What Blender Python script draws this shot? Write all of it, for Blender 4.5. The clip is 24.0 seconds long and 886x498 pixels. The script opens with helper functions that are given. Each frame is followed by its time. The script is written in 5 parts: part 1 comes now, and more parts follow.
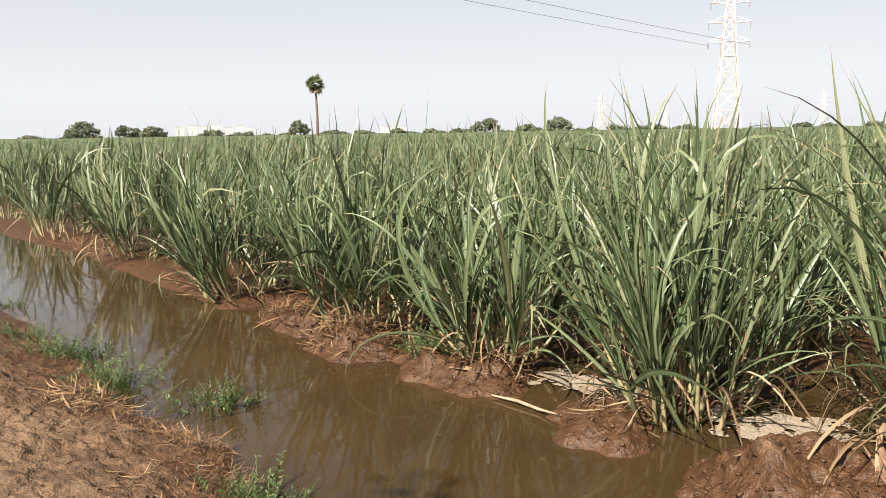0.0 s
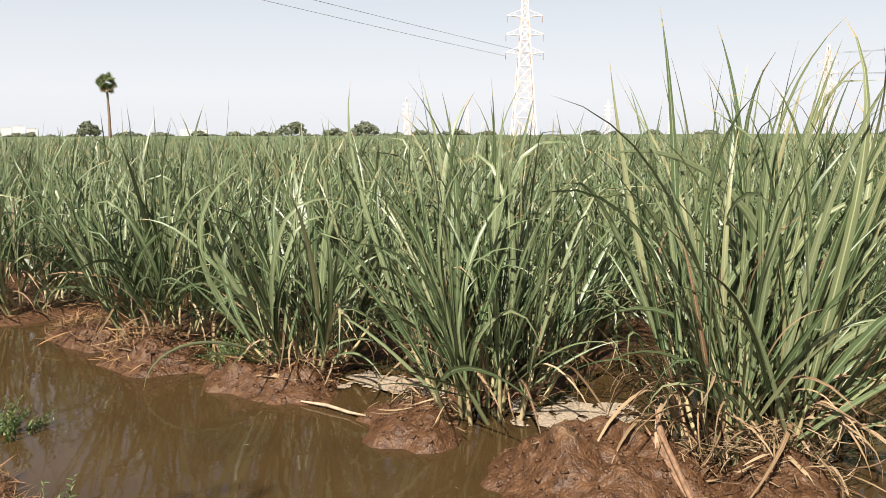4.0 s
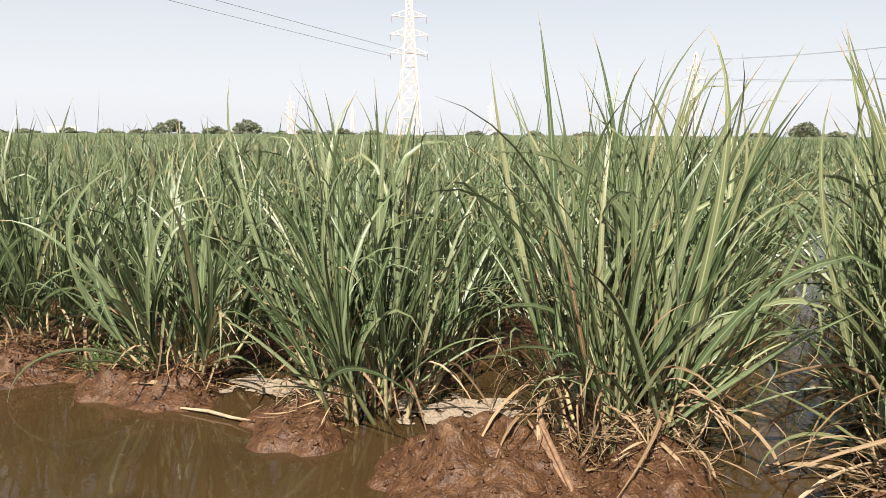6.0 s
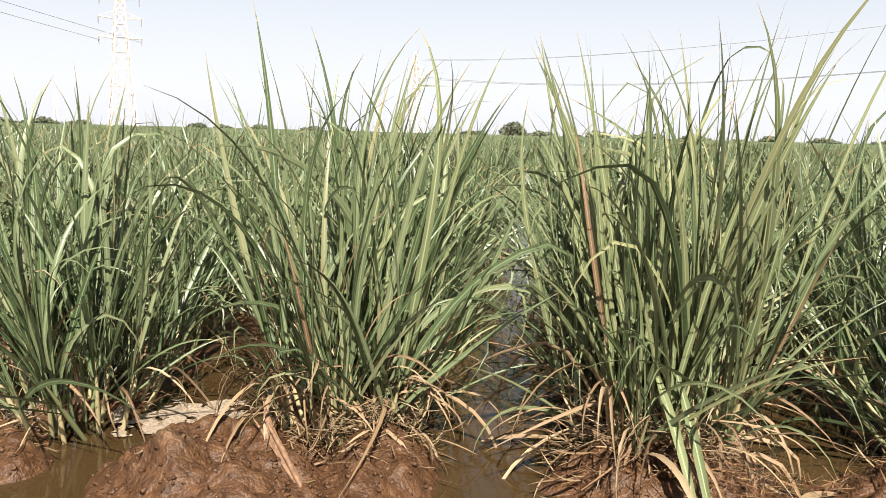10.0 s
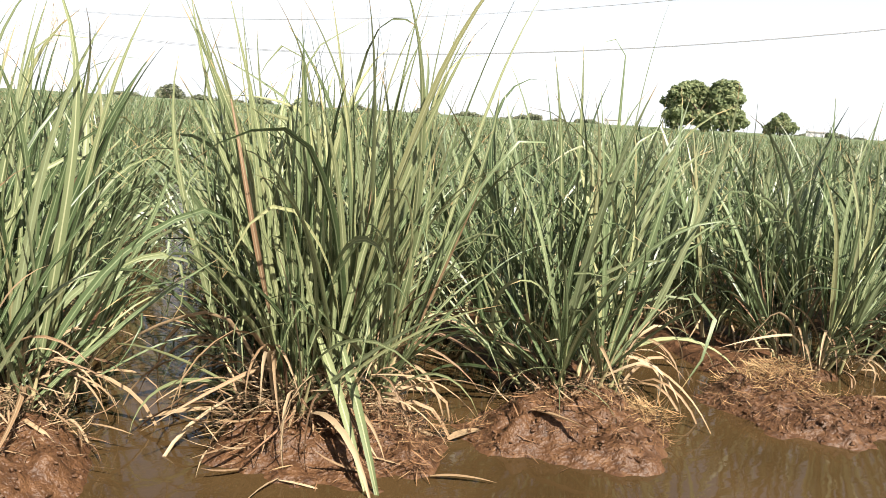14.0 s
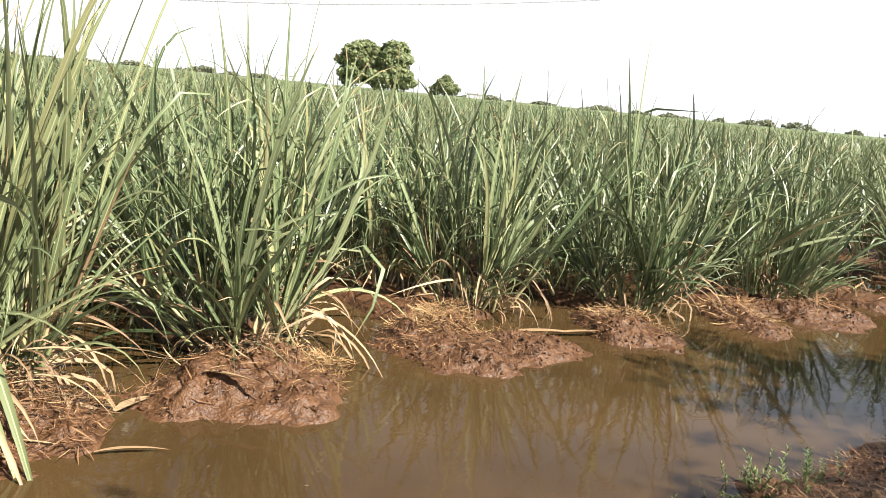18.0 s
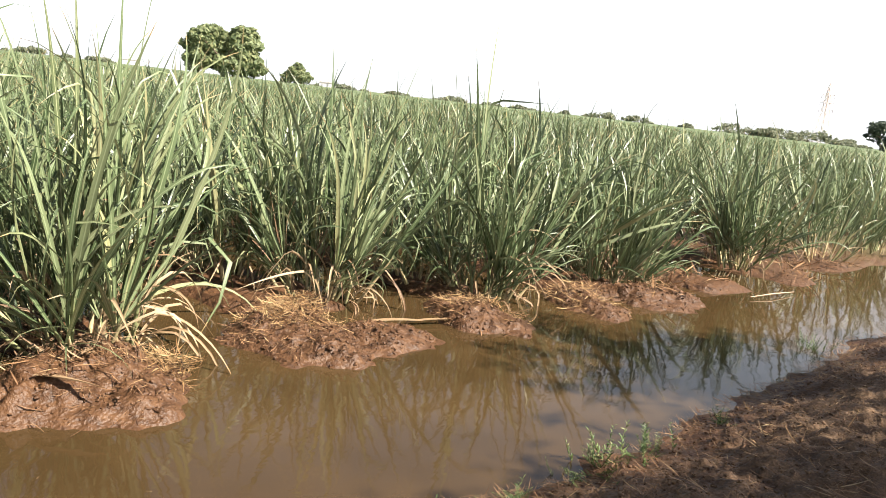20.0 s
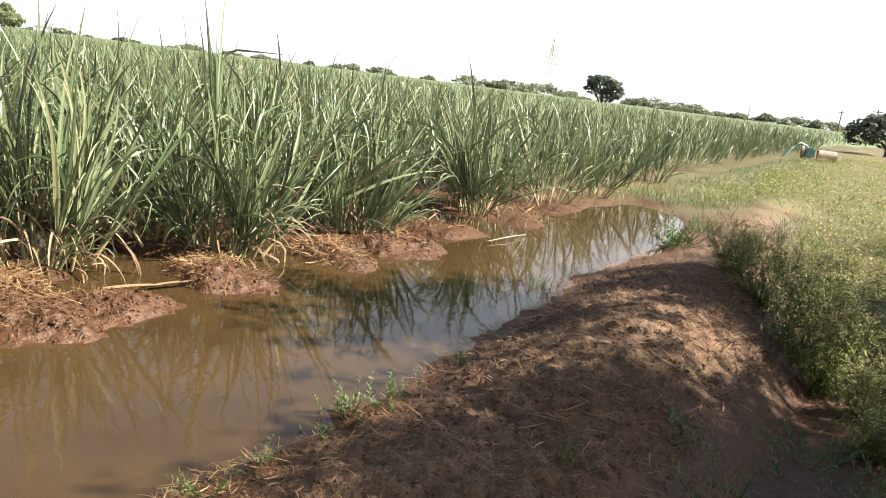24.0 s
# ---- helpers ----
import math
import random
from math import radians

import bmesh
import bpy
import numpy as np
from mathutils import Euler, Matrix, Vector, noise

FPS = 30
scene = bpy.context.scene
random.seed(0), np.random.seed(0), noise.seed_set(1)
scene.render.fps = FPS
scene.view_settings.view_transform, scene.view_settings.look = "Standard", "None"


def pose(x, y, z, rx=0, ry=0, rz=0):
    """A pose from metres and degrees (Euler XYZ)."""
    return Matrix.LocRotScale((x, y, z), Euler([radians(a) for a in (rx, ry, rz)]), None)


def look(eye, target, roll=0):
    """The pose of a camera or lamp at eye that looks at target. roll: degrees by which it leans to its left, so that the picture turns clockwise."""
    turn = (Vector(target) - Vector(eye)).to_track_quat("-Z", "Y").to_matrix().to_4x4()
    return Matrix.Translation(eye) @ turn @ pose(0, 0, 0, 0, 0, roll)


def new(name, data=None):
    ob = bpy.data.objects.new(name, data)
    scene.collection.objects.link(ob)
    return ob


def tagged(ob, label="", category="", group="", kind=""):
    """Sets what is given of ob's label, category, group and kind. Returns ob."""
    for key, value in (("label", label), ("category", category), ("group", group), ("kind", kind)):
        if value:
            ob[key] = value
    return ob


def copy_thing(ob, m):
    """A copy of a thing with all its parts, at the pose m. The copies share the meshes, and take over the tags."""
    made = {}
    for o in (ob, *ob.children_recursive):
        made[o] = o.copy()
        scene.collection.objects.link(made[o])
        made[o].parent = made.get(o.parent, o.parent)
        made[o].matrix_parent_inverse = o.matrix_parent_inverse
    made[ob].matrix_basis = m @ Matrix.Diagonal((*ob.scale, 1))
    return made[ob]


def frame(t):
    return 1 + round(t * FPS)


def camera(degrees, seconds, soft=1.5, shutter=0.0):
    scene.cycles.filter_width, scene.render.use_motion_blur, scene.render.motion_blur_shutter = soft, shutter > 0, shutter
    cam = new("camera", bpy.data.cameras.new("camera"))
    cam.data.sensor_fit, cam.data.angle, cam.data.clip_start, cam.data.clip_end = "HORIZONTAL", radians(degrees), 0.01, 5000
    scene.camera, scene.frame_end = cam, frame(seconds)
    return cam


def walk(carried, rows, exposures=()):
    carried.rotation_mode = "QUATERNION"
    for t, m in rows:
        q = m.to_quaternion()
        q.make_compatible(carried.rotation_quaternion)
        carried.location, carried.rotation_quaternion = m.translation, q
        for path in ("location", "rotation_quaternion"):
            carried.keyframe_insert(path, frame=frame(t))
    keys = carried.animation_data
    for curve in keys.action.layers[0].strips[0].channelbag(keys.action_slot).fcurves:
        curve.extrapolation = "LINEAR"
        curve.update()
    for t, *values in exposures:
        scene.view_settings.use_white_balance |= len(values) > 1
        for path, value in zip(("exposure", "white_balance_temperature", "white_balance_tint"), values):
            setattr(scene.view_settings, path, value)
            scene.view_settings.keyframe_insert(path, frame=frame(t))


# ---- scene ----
cam = camera(56.99, 24.0, soft=0.9)
PATH = [  # seconds, eye, then yaw (left of +y), pitch and roll in degrees
    (0.0, 0.000, 0.000, 1.300, 39.371, -8.146, -0.895),
    (0.5, -0.000, -0.003, 1.301, 38.299, -8.080, -0.776),
    (1.0, 0.005, -0.006, 1.302, 36.561, -7.997, -0.648),
    (1.5, 0.011, -0.004, 1.301, 34.248, -7.939, -0.472),
    (2.0, 0.010, -0.002, 1.302, 32.944, -7.952, -0.396),
    (2.5, 0.014, -0.001, 1.301, 30.987, -7.937, -0.328),
    (4.5, 0.019, -0.005, 1.296, 23.824, -8.119, 0.013),
    (5.0, 0.020, -0.007, 1.300, 21.264, -8.251, 0.348),
    (5.5, 0.024, -0.005, 1.295, 19.271, -8.032, 0.403),
    (6.0, 0.028, -0.002, 1.295, 17.899, -7.974, 0.319),
    (6.5, 0.034, -0.002, 1.293, 15.771, -7.975, 0.485),
    (7.0, 0.036, -0.002, 1.295, 13.582, -7.962, 0.541),
    (7.5, 0.036, -0.004, 1.293, 11.731, -7.966, 0.601),
    (8.0, 0.041, -0.007, 1.295, 9.167, -8.036, 0.814),
    (8.5, 0.042, -0.009, 1.294, 6.347, -8.007, 1.097),
    (9.0, 0.044, -0.007, 1.293, 3.747, -7.990, 1.258),
    (9.5, 0.047, -0.005, 1.292, 1.382, -7.984, 1.403),
    (10.0, 0.053, 0.006, 1.297, -1.089, -8.073, 1.454),
    (10.5, 0.058, 0.001, 1.291, -4.598, -8.191, 1.689),
    (11.0, 0.058, 0.002, 1.288, -7.778, -8.328, 2.037),
    (11.5, 0.061, 0.001, 1.291, -11.227, -8.722, 2.340),
    (13.5, 0.080, 0.009, 1.286, -22.319, -9.269, 3.243),
    (14.0, 0.082, 0.008, 1.286, -24.499, -9.359, 3.436),
    (14.5, 0.085, 0.005, 1.288, -25.861, -9.424, 3.242),
    (15.0, 0.088, 0.002, 1.287, -28.867, -9.817, 3.581),
    (15.5, 0.088, -0.003, 1.287, -32.075, -9.675, 4.051),
    (16.0, 0.092, 0.003, 1.285, -34.686, -10.071, 4.255),
    (16.5, 0.099, 0.006, 1.281, -37.066, -10.692, 4.454),
    (17.0, 0.105, 0.003, 1.283, -39.394, -10.660, 4.631),
    (17.5, 0.112, -0.003, 1.283, -43.855, -10.886, 5.097),
    (18.0, 0.115, -0.012, 1.281, -47.136, -10.636, 5.511),
    (18.5, 0.119, -0.009, 1.284, -49.850, -10.467, 5.974),
    (20.5, 0.148, -0.024, 1.281, -60.082, -10.281, 6.641),
    (21.0, 0.149, -0.030, 1.286, -62.998, -10.360, 6.912),
    (21.5, 0.151, -0.030, 1.286, -65.857, -10.619, 7.138),
    (22.0, 0.156, -0.030, 1.285, -67.810, -10.578, 7.163),
    (22.5, 0.160, -0.038, 1.284, -71.133, -10.763, 7.385),
    (23.0, 0.178, -0.043, 1.281, -73.871, -10.535, 7.364),
    (23.5, 0.182, -0.048, 1.288, -74.698, -10.661, 7.182),
    (24.0, 0.188, -0.045, 1.290, -75.246, -11.526, 7.175),
]


def eye_pose(x, y, z, yaw, pitch, roll):
    a, b = radians(yaw), radians(pitch)
    eye = Vector((x, y, z))
    return look(eye, eye + Vector((-math.sin(a) * math.cos(b), math.cos(a) * math.cos(b), math.sin(b))), roll)


walk(cam, [(r[0], eye_pose(*r[1:])) for r in PATH], exposures=[(0.0, 1.41), (5.0, 1.40), (10.0, 1.54), (14.0, 1.80), (18.0, 2.02), (24.0, 2.14)])

# ---- light ----
SUN_AZ, SUN_EL = 172.0, 47.0  # degrees clockwise from +y, degrees up
world = bpy.data.worlds.new("sky")
scene.world = world
world.use_nodes = True
wn = world.node_tree
sky = wn.nodes.new("ShaderNodeTexSky")
sky.sky_type = "NISHITA"
sky.sun_disc = False
sky.sun_elevation, sky.sun_rotation = radians(SUN_EL), radians(SUN_AZ)
sky.air_density, sky.dust_density, sky.ozone_density = 1.0, 3.0, 1.0
haze = wn.nodes.new("ShaderNodeMixRGB")
# the haze is thick along the horizon and thins out overhead
up = wn.nodes.new("ShaderNodeTexCoord")
split = wn.nodes.new("ShaderNodeSeparateXYZ")
thin = wn.nodes.new("ShaderNodeMapRange")
for slot, value in zip((1, 2, 3, 4), (0.05, 0.5, 0.80, 0.0)):
    thin.inputs[slot].default_value = value
wn.links.new(up.outputs["Generated"], split.inputs[0])
wn.links.new(split.outputs[2], thin.inputs[0])
wn.links.new(thin.outputs[0], haze.inputs[0])
haze.inputs[2].default_value = (11.0, 11.15, 11.7, 1)
wn.links.new(sky.outputs[0], haze.inputs[1])
wn.links.new(haze.outputs[0], wn.nodes["Background"].inputs[0])
wn.nodes["Background"].inputs[1].default_value = 0.036
sun = new("sun", bpy.data.lights.new("sun", "SUN"))
sun.data.energy, sun.data.angle, sun.data.color = 5.0, radians(0.6), (1.0, 0.93, 0.82)
sun_from = Vector((math.sin(radians(SUN_AZ)) * math.cos(radians(SUN_EL)), math.cos(radians(SUN_AZ)) * math.cos(radians(SUN_EL)), math.sin(radians(SUN_EL))))
sun.matrix_world = look(sun_from * 50, (0, 0, 0))


# ---- materials ----
def material(name, rough=0.6, spec=0.4):
    m = bpy.data.materials.new(name)
    m.use_nodes = True
    b = m.node_tree.nodes["Principled BSDF"]
    b.inputs["Roughness"].default_value = rough
    b.inputs["Specular IOR Level"].default_value = spec
    return m, m.node_tree, b


def ramp(nt, fac, stops):
    r = nt.nodes.new("ShaderNodeValToRGB")
    while len(r.color_ramp.elements) < len(stops):
        r.color_ramp.elements.new(0.5)
    for e, (p, c) in zip(r.color_ramp.elements, stops):
        e.position, e.color = p, (*c, 1)
    nt.links.new(fac, r.inputs[0])
    return r.outputs[0]


def noise_tex(nt, scale, detail=5.0, rough=0.6, coords=None, stretch=None):
    n = nt.nodes.new("ShaderNodeTexNoise")
    n.inputs["Scale"].default_value, n.inputs["Detail"].default_value, n.inputs["Roughness"].default_value = scale, detail, rough
    if coords is None:
        coords = nt.nodes.new("ShaderNodeTexCoord").outputs["Object"]
    if stretch:
        mp = nt.nodes.new("ShaderNodeMapping")
        mp.inputs["Scale"].default_value = stretch
        nt.links.new(coords, mp.inputs[0])
        coords = mp.outputs[0]
    nt.links.new(coords, n.inputs["Vector"])
    return n.outputs["Fac"]


def mixed(nt, fac, a, b, how="MIX"):
    m = nt.nodes.new("ShaderNodeMixRGB")
    m.blend_type = how
    for i, v in ((0, fac), (1, a), (2, b)):
        if isinstance(v, (int, float)):
            m.inputs[i].default_value = v
        elif isinstance(v, tuple):
            m.inputs[i].default_value = (*v, 1)
        else:
            nt.links.new(v, m.inputs[i])
    return m.outputs[0]


def arith(nt, op, a, b=0.0):
    m = nt.nodes.new("ShaderNodeMath")
    m.operation = op
    for i, v in enumerate((a, b)):
        if isinstance(v, (int, float)):
            m.inputs[i].default_value = v
        else:
            nt.links.new(v, m.inputs[i])
    return m.outputs[0]


def bumped(nt, b, height, strength, distance):
    n = nt.nodes.new("ShaderNodeBump")
    n.inputs["Strength"].default_value, n.inputs["Distance"].default_value = strength, distance
    nt.links.new(height, n.inputs["Height"])
    nt.links.new(n.outputs[0], b.inputs["Normal"])


def chance(nt):
    """A random number for each object and each loose piece of it."""
    o = nt.nodes.new("ShaderNodeObjectInfo").outputs["Random"]
    g = nt.nodes.new("ShaderNodeNewGeometry").outputs["Random Per Island"]
    return arith(nt, "FRACT", arith(nt, "ADD", o, g))


def leaf_material(name, stops, rib, rough=0.42, glow=0.3, tipdry=0.0, spec=0.35):
    m, nt, b = material(name, rough, spec)
    c = ramp(nt, chance(nt), stops)
    uv = nt.nodes.new("ShaderNodeUVMap").outputs[0]
    sep = nt.nodes.new("ShaderNodeSeparateXYZ")
    nt.links.new(uv, sep.inputs[0])
    u, v = sep.outputs[0], sep.outputs[1]
    mid = arith(nt, "ABSOLUTE", arith(nt, "SUBTRACT", u, 0.5))
    rb = arith(nt, "LESS_THAN", mid, 0.07)
    c = mixed(nt, arith(nt, "MULTIPLY", rb, 0.7), c, rib)
    grain = noise_tex(nt, 3.0, 4.0, 0.6, uv, (26.0, 2.2, 1.0))
    c = mixed(nt, 0.35, c, ramp(nt, grain, [(0.3, (0.25, 0.25, 0.25)), (0.7, (0.8, 0.8, 0.8))]), "OVERLAY")
    if tipdry:
        spots = noise_tex(nt, 6.0, 3.0, 0.6)
        dry = arith(nt, "MULTIPLY", arith(nt, "GREATER_THAN", arith(nt, "ADD", v, arith(nt, "MULTIPLY", spots, 0.5)), 1.2), tipdry)
        c = mixed(nt, dry, c, (0.33, 0.24, 0.12))
    nt.links.new(c, b.inputs["Base Color"])
    t = nt.nodes.new("ShaderNodeBsdfTranslucent")
    nt.links.new(c, t.inputs[0])
    mx = nt.nodes.new("ShaderNodeMixShader")
    mx.inputs[0].default_value = glow
    nt.links.new(b.outputs[0], mx.inputs[1])
    nt.links.new(t.outputs[0], mx.inputs[2])
    nt.links.new(mx.outputs[0], nt.nodes["Material Output"].inputs[0])
    return m


M_LEAF = leaf_material("cane_leaf", [(0.0, (0.0340, 0.0543, 0.0203)), (0.35, (0.0681, 0.0964, 0.0420)), (0.7, (0.1113, 0.1399, 0.0675)), (0.94, (0.1603, 0.1780, 0.0945)), (1.0, (0.2095, 0.1902, 0.0957))], (0.2225, 0.2582, 0.1467), 0.42, 0.18, 0.8, 0.42)
M_PALE = leaf_material("pale_cane_leaf", [(0.0, (0.0605, 0.0806, 0.0341)), (0.4, (0.1104, 0.1317, 0.0618)), (0.75, (0.1514, 0.1705, 0.0822)), (1.0, (0.2043, 0.2053, 0.0987))], (0.3026, 0.3098, 0.1776), 0.5, 0.20, 0.9, 0.25)
M_DRY = leaf_material("dry_cane_leaf", [(0.0, (0.0823, 0.0433, 0.0227)), (0.45, (0.1810, 0.1169, 0.0636)), (0.85, (0.2633, 0.1862, 0.1091)), (1.0, (0.3455, 0.2684, 0.1727))], (0.2798, 0.2165, 0.1364), 0.65, 0.2)
M_STRAW = leaf_material("straw", [(0.0, (0.0577, 0.0253, 0.0115)), (0.5, (0.1263, 0.0613, 0.0275)), (0.85, (0.1948, 0.1046, 0.0476)), (1.0, (0.3031, 0.2020, 0.1046))], (0.2886, 0.2165, 0.1299), 0.7, 0.1)
M_HAY = leaf_material("hay", [(0.0, (0.1082, 0.0541, 0.0216)), (0.5, (0.2093, 0.1191, 0.0505)), (1.0, (0.3608, 0.2598, 0.1371))], (0.3608, 0.2598, 0.1299), 0.65, 0.15)
M_STALK = leaf_material("cane_stalk", [(0.0, (0.1244, 0.1455, 0.0635)), (0.5, (0.2490, 0.2263, 0.1191)), (1.0, (0.3651, 0.2909, 0.1667))], (0.3486, 0.3071, 0.1905), 0.45, 0.0)
M_GRASS = leaf_material("grass_blade", [(0.0, (0.0325, 0.0613, 0.0180)), (0.6, (0.0686, 0.1118, 0.0325)), (1.0, (0.1588, 0.1660, 0.0649))], (0.1443, 0.2020, 0.0722), 0.5, 0.3)
M_WEED = leaf_material("weed_leaf", [(0.0, (0.0484, 0.0748, 0.0141)), (0.6, (0.1232, 0.1478, 0.0290)), (1.0, (0.2376, 0.2288, 0.0704))], (0.1496, 0.1848, 0.0440), 0.55, 0.35)
M_TREE = leaf_material("tree_foliage", [(0.0, (0.09, 0.12, 0.055)), (0.6, (0.17, 0.205, 0.10)), (1.0, (0.26, 0.27, 0.13))], (0.14, 0.17, 0.07), 0.6, 0.45)
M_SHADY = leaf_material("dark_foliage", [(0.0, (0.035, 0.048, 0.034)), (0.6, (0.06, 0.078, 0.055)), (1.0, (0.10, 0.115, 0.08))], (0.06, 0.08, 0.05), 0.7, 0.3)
# paler grey copy of the tree leaf: distance haze is put into its colour
M_HAZED = leaf_material("hazed_foliage", [(0.0, (0.10, 0.115, 0.075)), (0.6, (0.165, 0.18, 0.12)), (1.0, (0.23, 0.24, 0.16))], (0.18, 0.2, 0.12), 0.7, 0.45)
M_FLOWER = leaf_material("weed_flower", [(0.0, (0.5, 0.45, 0.2)), (1.0, (0.7, 0.66, 0.4))], (0.6, 0.55, 0.3), 0.6, 0.3)


def soil():
    m, nt, b = material("mud", 0.8, 0.3)
    co = nt.nodes.new("ShaderNodeTexCoord").outputs["Object"]
    big, fine, grit = noise_tex(nt, 1.3, 6, 0.6, co), noise_tex(nt, 22.0, 8, 0.7, co), noise_tex(nt, 120.0, 4, 0.7, co)
    dry = ramp(nt, big, [(0.3, (0.0686, 0.0396, 0.0220)), (0.55, (0.1232, 0.0748, 0.0414)), (0.75, (0.1980, 0.1285, 0.0757))])
    dry = mixed(nt, 0.6, dry, ramp(nt, fine, [(0.32, (0.14, 0.14, 0.14)), (0.5, (0.5, 0.5, 0.5)), (0.68, (0.85, 0.85, 0.85))]), "OVERLAY")
    dry = mixed(nt, 0.5, dry, ramp(nt, grit, [(0.35, (0.15, 0.15, 0.15)), (0.65, (0.85, 0.85, 0.85))]), "OVERLAY")
    wet = ramp(nt, fine, [(0.3, (0.0264, 0.0119, 0.0053)), (0.5, (0.0581, 0.0268, 0.0116)), (0.72, (0.1012, 0.0502, 0.0224))])
    sep = nt.nodes.new("ShaderNodeSeparateXYZ")
    nt.links.new(co, sep.inputs[0])
    level = arith(nt, "ADD", sep.outputs[2], arith(nt, "MULTIPLY", arith(nt, "SUBTRACT", big, 0.5), 0.14))
    # the field side is freshly dug and stays wet, the bund is trodden dry
    side = nt.nodes.new("ShaderNodeMapRange")
    side.inputs[1].default_value, side.inputs[2].default_value = 2.2, 2.5
    nt.links.new(arith(nt, "ADD", sep.outputs[1], arith(nt, "MULTIPLY", sep.outputs[0], 0.22)), side.inputs[0])
    level = arith(nt, "SUBTRACT", level, arith(nt, "MULTIPLY", side.outputs[0], 0.17))
    wr = nt.nodes.new("ShaderNodeMapRange")
    wr.inputs[1].default_value, wr.inputs[2].default_value = 0.02, 0.14
    nt.links.new(level, wr.inputs[0])
    dryness = wr.outputs[0]
    # past the channel's end thin grass greens the verge
    far = nt.nodes.new("ShaderNodeMapRange")
    far.inputs[1].default_value, far.inputs[2].default_value = 9.5, 13.0
    nt.links.new(sep.outputs[0], far.inputs[0])
    sward = arith(nt, "MULTIPLY", far.outputs[0], ramp(nt, noise_tex(nt, 0.9, 5, 0.65, co), [(0.38, (0, 0, 0)), (0.54, (0.8, 0.8, 0.8))]))
    green = ramp(nt, fine, [(0.3, (0.0505, 0.0613, 0.0180)), (0.7, (0.1227, 0.1227, 0.0469))])
    nt.links.new(mixed(nt, sward, mixed(nt, dryness, wet, dry), green), b.inputs["Base Color"])
    nt.links.new(arith(nt, "ADD", arith(nt, "MULTIPLY", dryness, 0.3), 0.52), b.inputs["Roughness"])
    relief = arith(nt, "ADD", arith(nt, "MULTIPLY", noise_tex(nt, 34.0, 2, 0.45, co), 1.0), arith(nt, "MULTIPLY", noise_tex(nt, 95.0, 2, 0.5, co), 0.45))
    bumped(nt, b, relief, 1.0, 0.015)
    return m


M_MUD = soil()


def muddy_water():
    m, nt, b = material("muddy_water", 0.045, 0.5)
    co = nt.nodes.new("ShaderNodeTexCoord").outputs["Object"]
    n = noise_tex(nt, 1.6, 4, 0.55, co)
    nt.links.new(ramp(nt, n, [(0.3, (0.0310, 0.0187, 0.0078)), (0.7, (0.0460, 0.0277, 0.0116))]), b.inputs["Base Color"])
    b.inputs["IOR"].default_value = 1.33
    bumped(nt, b, noise_tex(nt, 6.0, 3, 0.5, co, (1.0, 1.8, 1.0)), 0.05, 0.02)
    return m


M_WATER = muddy_water()


def plain(name, c, rough=0.6, metal=0.0, vary=0.25, scale=6.0):
    m, nt, b = material(name, rough)
    b.inputs["Metallic"].default_value = metal
    n = noise_tex(nt, scale)
    lo, hi = tuple(x * (1 - vary) for x in c), tuple(min(1, x * (1 + vary)) for x in c)
    nt.links.new(ramp(nt, n, [(0.3, lo), (0.7, hi)]), b.inputs["Base Color"])
    return m


M_BARK = plain("bark", (0.13, 0.09, 0.065), 0.85)
M_STEEL = plain("weathered_steel", (0.62, 0.51, 0.46), 0.6, 0.0, 0.1)
M_WIRE = plain("cable_metal", (0.27, 0.27, 0.29), 0.5, 0.3)
M_WHITE = plain("whitewash", (0.50, 0.47, 0.47), 0.8, 0, 0.1)
M_WINDOW = plain("dark_window", (0.26, 0.27, 0.29), 0.4)
M_ROOF = plain("roof_sheet", (0.35, 0.33, 0.32), 0.6)
M_FOAM = plain("water_foam", (0.25, 0.20, 0.15), 0.45, 0, 0.6, 90.0)
M_STICK = plain("bleached_wood", (0.28, 0.205, 0.14), 0.75, 0, 0.25, 30.0)
M_STEM = plain("dead_stem", (0.15, 0.085, 0.048), 0.8, 0, 0.55, 60.0)
M_ENGINE = plain("green_machine_paint", (0.10, 0.20, 0.16), 0.45)
M_HOSE = plain("pale_hose", (0.15, 0.24, 0.21), 0.5)
M_BLOCK = plain("concrete_block", (0.27, 0.20, 0.145), 0.85)
M_INSUL = plain("insulator", (0.25, 0.2, 0.19), 0.3)


# ---- helpers of this scene ----
def net(name, V, F, mat, uv=None, smooth=False):
    """A mesh from arrays: V n x 3, F m x 4 (quads), uv one pair a vertex."""
    V, F = np.asarray(V, np.float32), np.asarray(F, np.int32)
    me = bpy.data.meshes.new(name)
    me.vertices.add(len(V))
    me.vertices.foreach_set("co", V.ravel())
    me.loops.add(F.size)
    me.loops.foreach_set("vertex_index", F.ravel())
    me.polygons.add(len(F))
    me.polygons.foreach_set("loop_start", np.arange(0, F.size, F.shape[1], dtype=np.int32))
    me.polygons.foreach_set("loop_total", np.full(len(F), F.shape[1], np.int32))
    if uv is not None:
        layer = me.uv_layers.new(name="UVMap")
        layer.data.foreach_set("uv", np.asarray(uv, np.float32)[F.ravel()].ravel())
    me.update(calc_edges=True)
    me.validate()
    if smooth:
        me.polygons.foreach_set("use_smooth", np.ones(len(me.polygons), bool))
    me.materials.append(mat)
    return me


def part(name, me, parent, m=None, label=""):
    ob = new(name, me)
    ob.parent = parent
    if m is not None:
        ob.matrix_basis = m
    return tagged(ob, label)


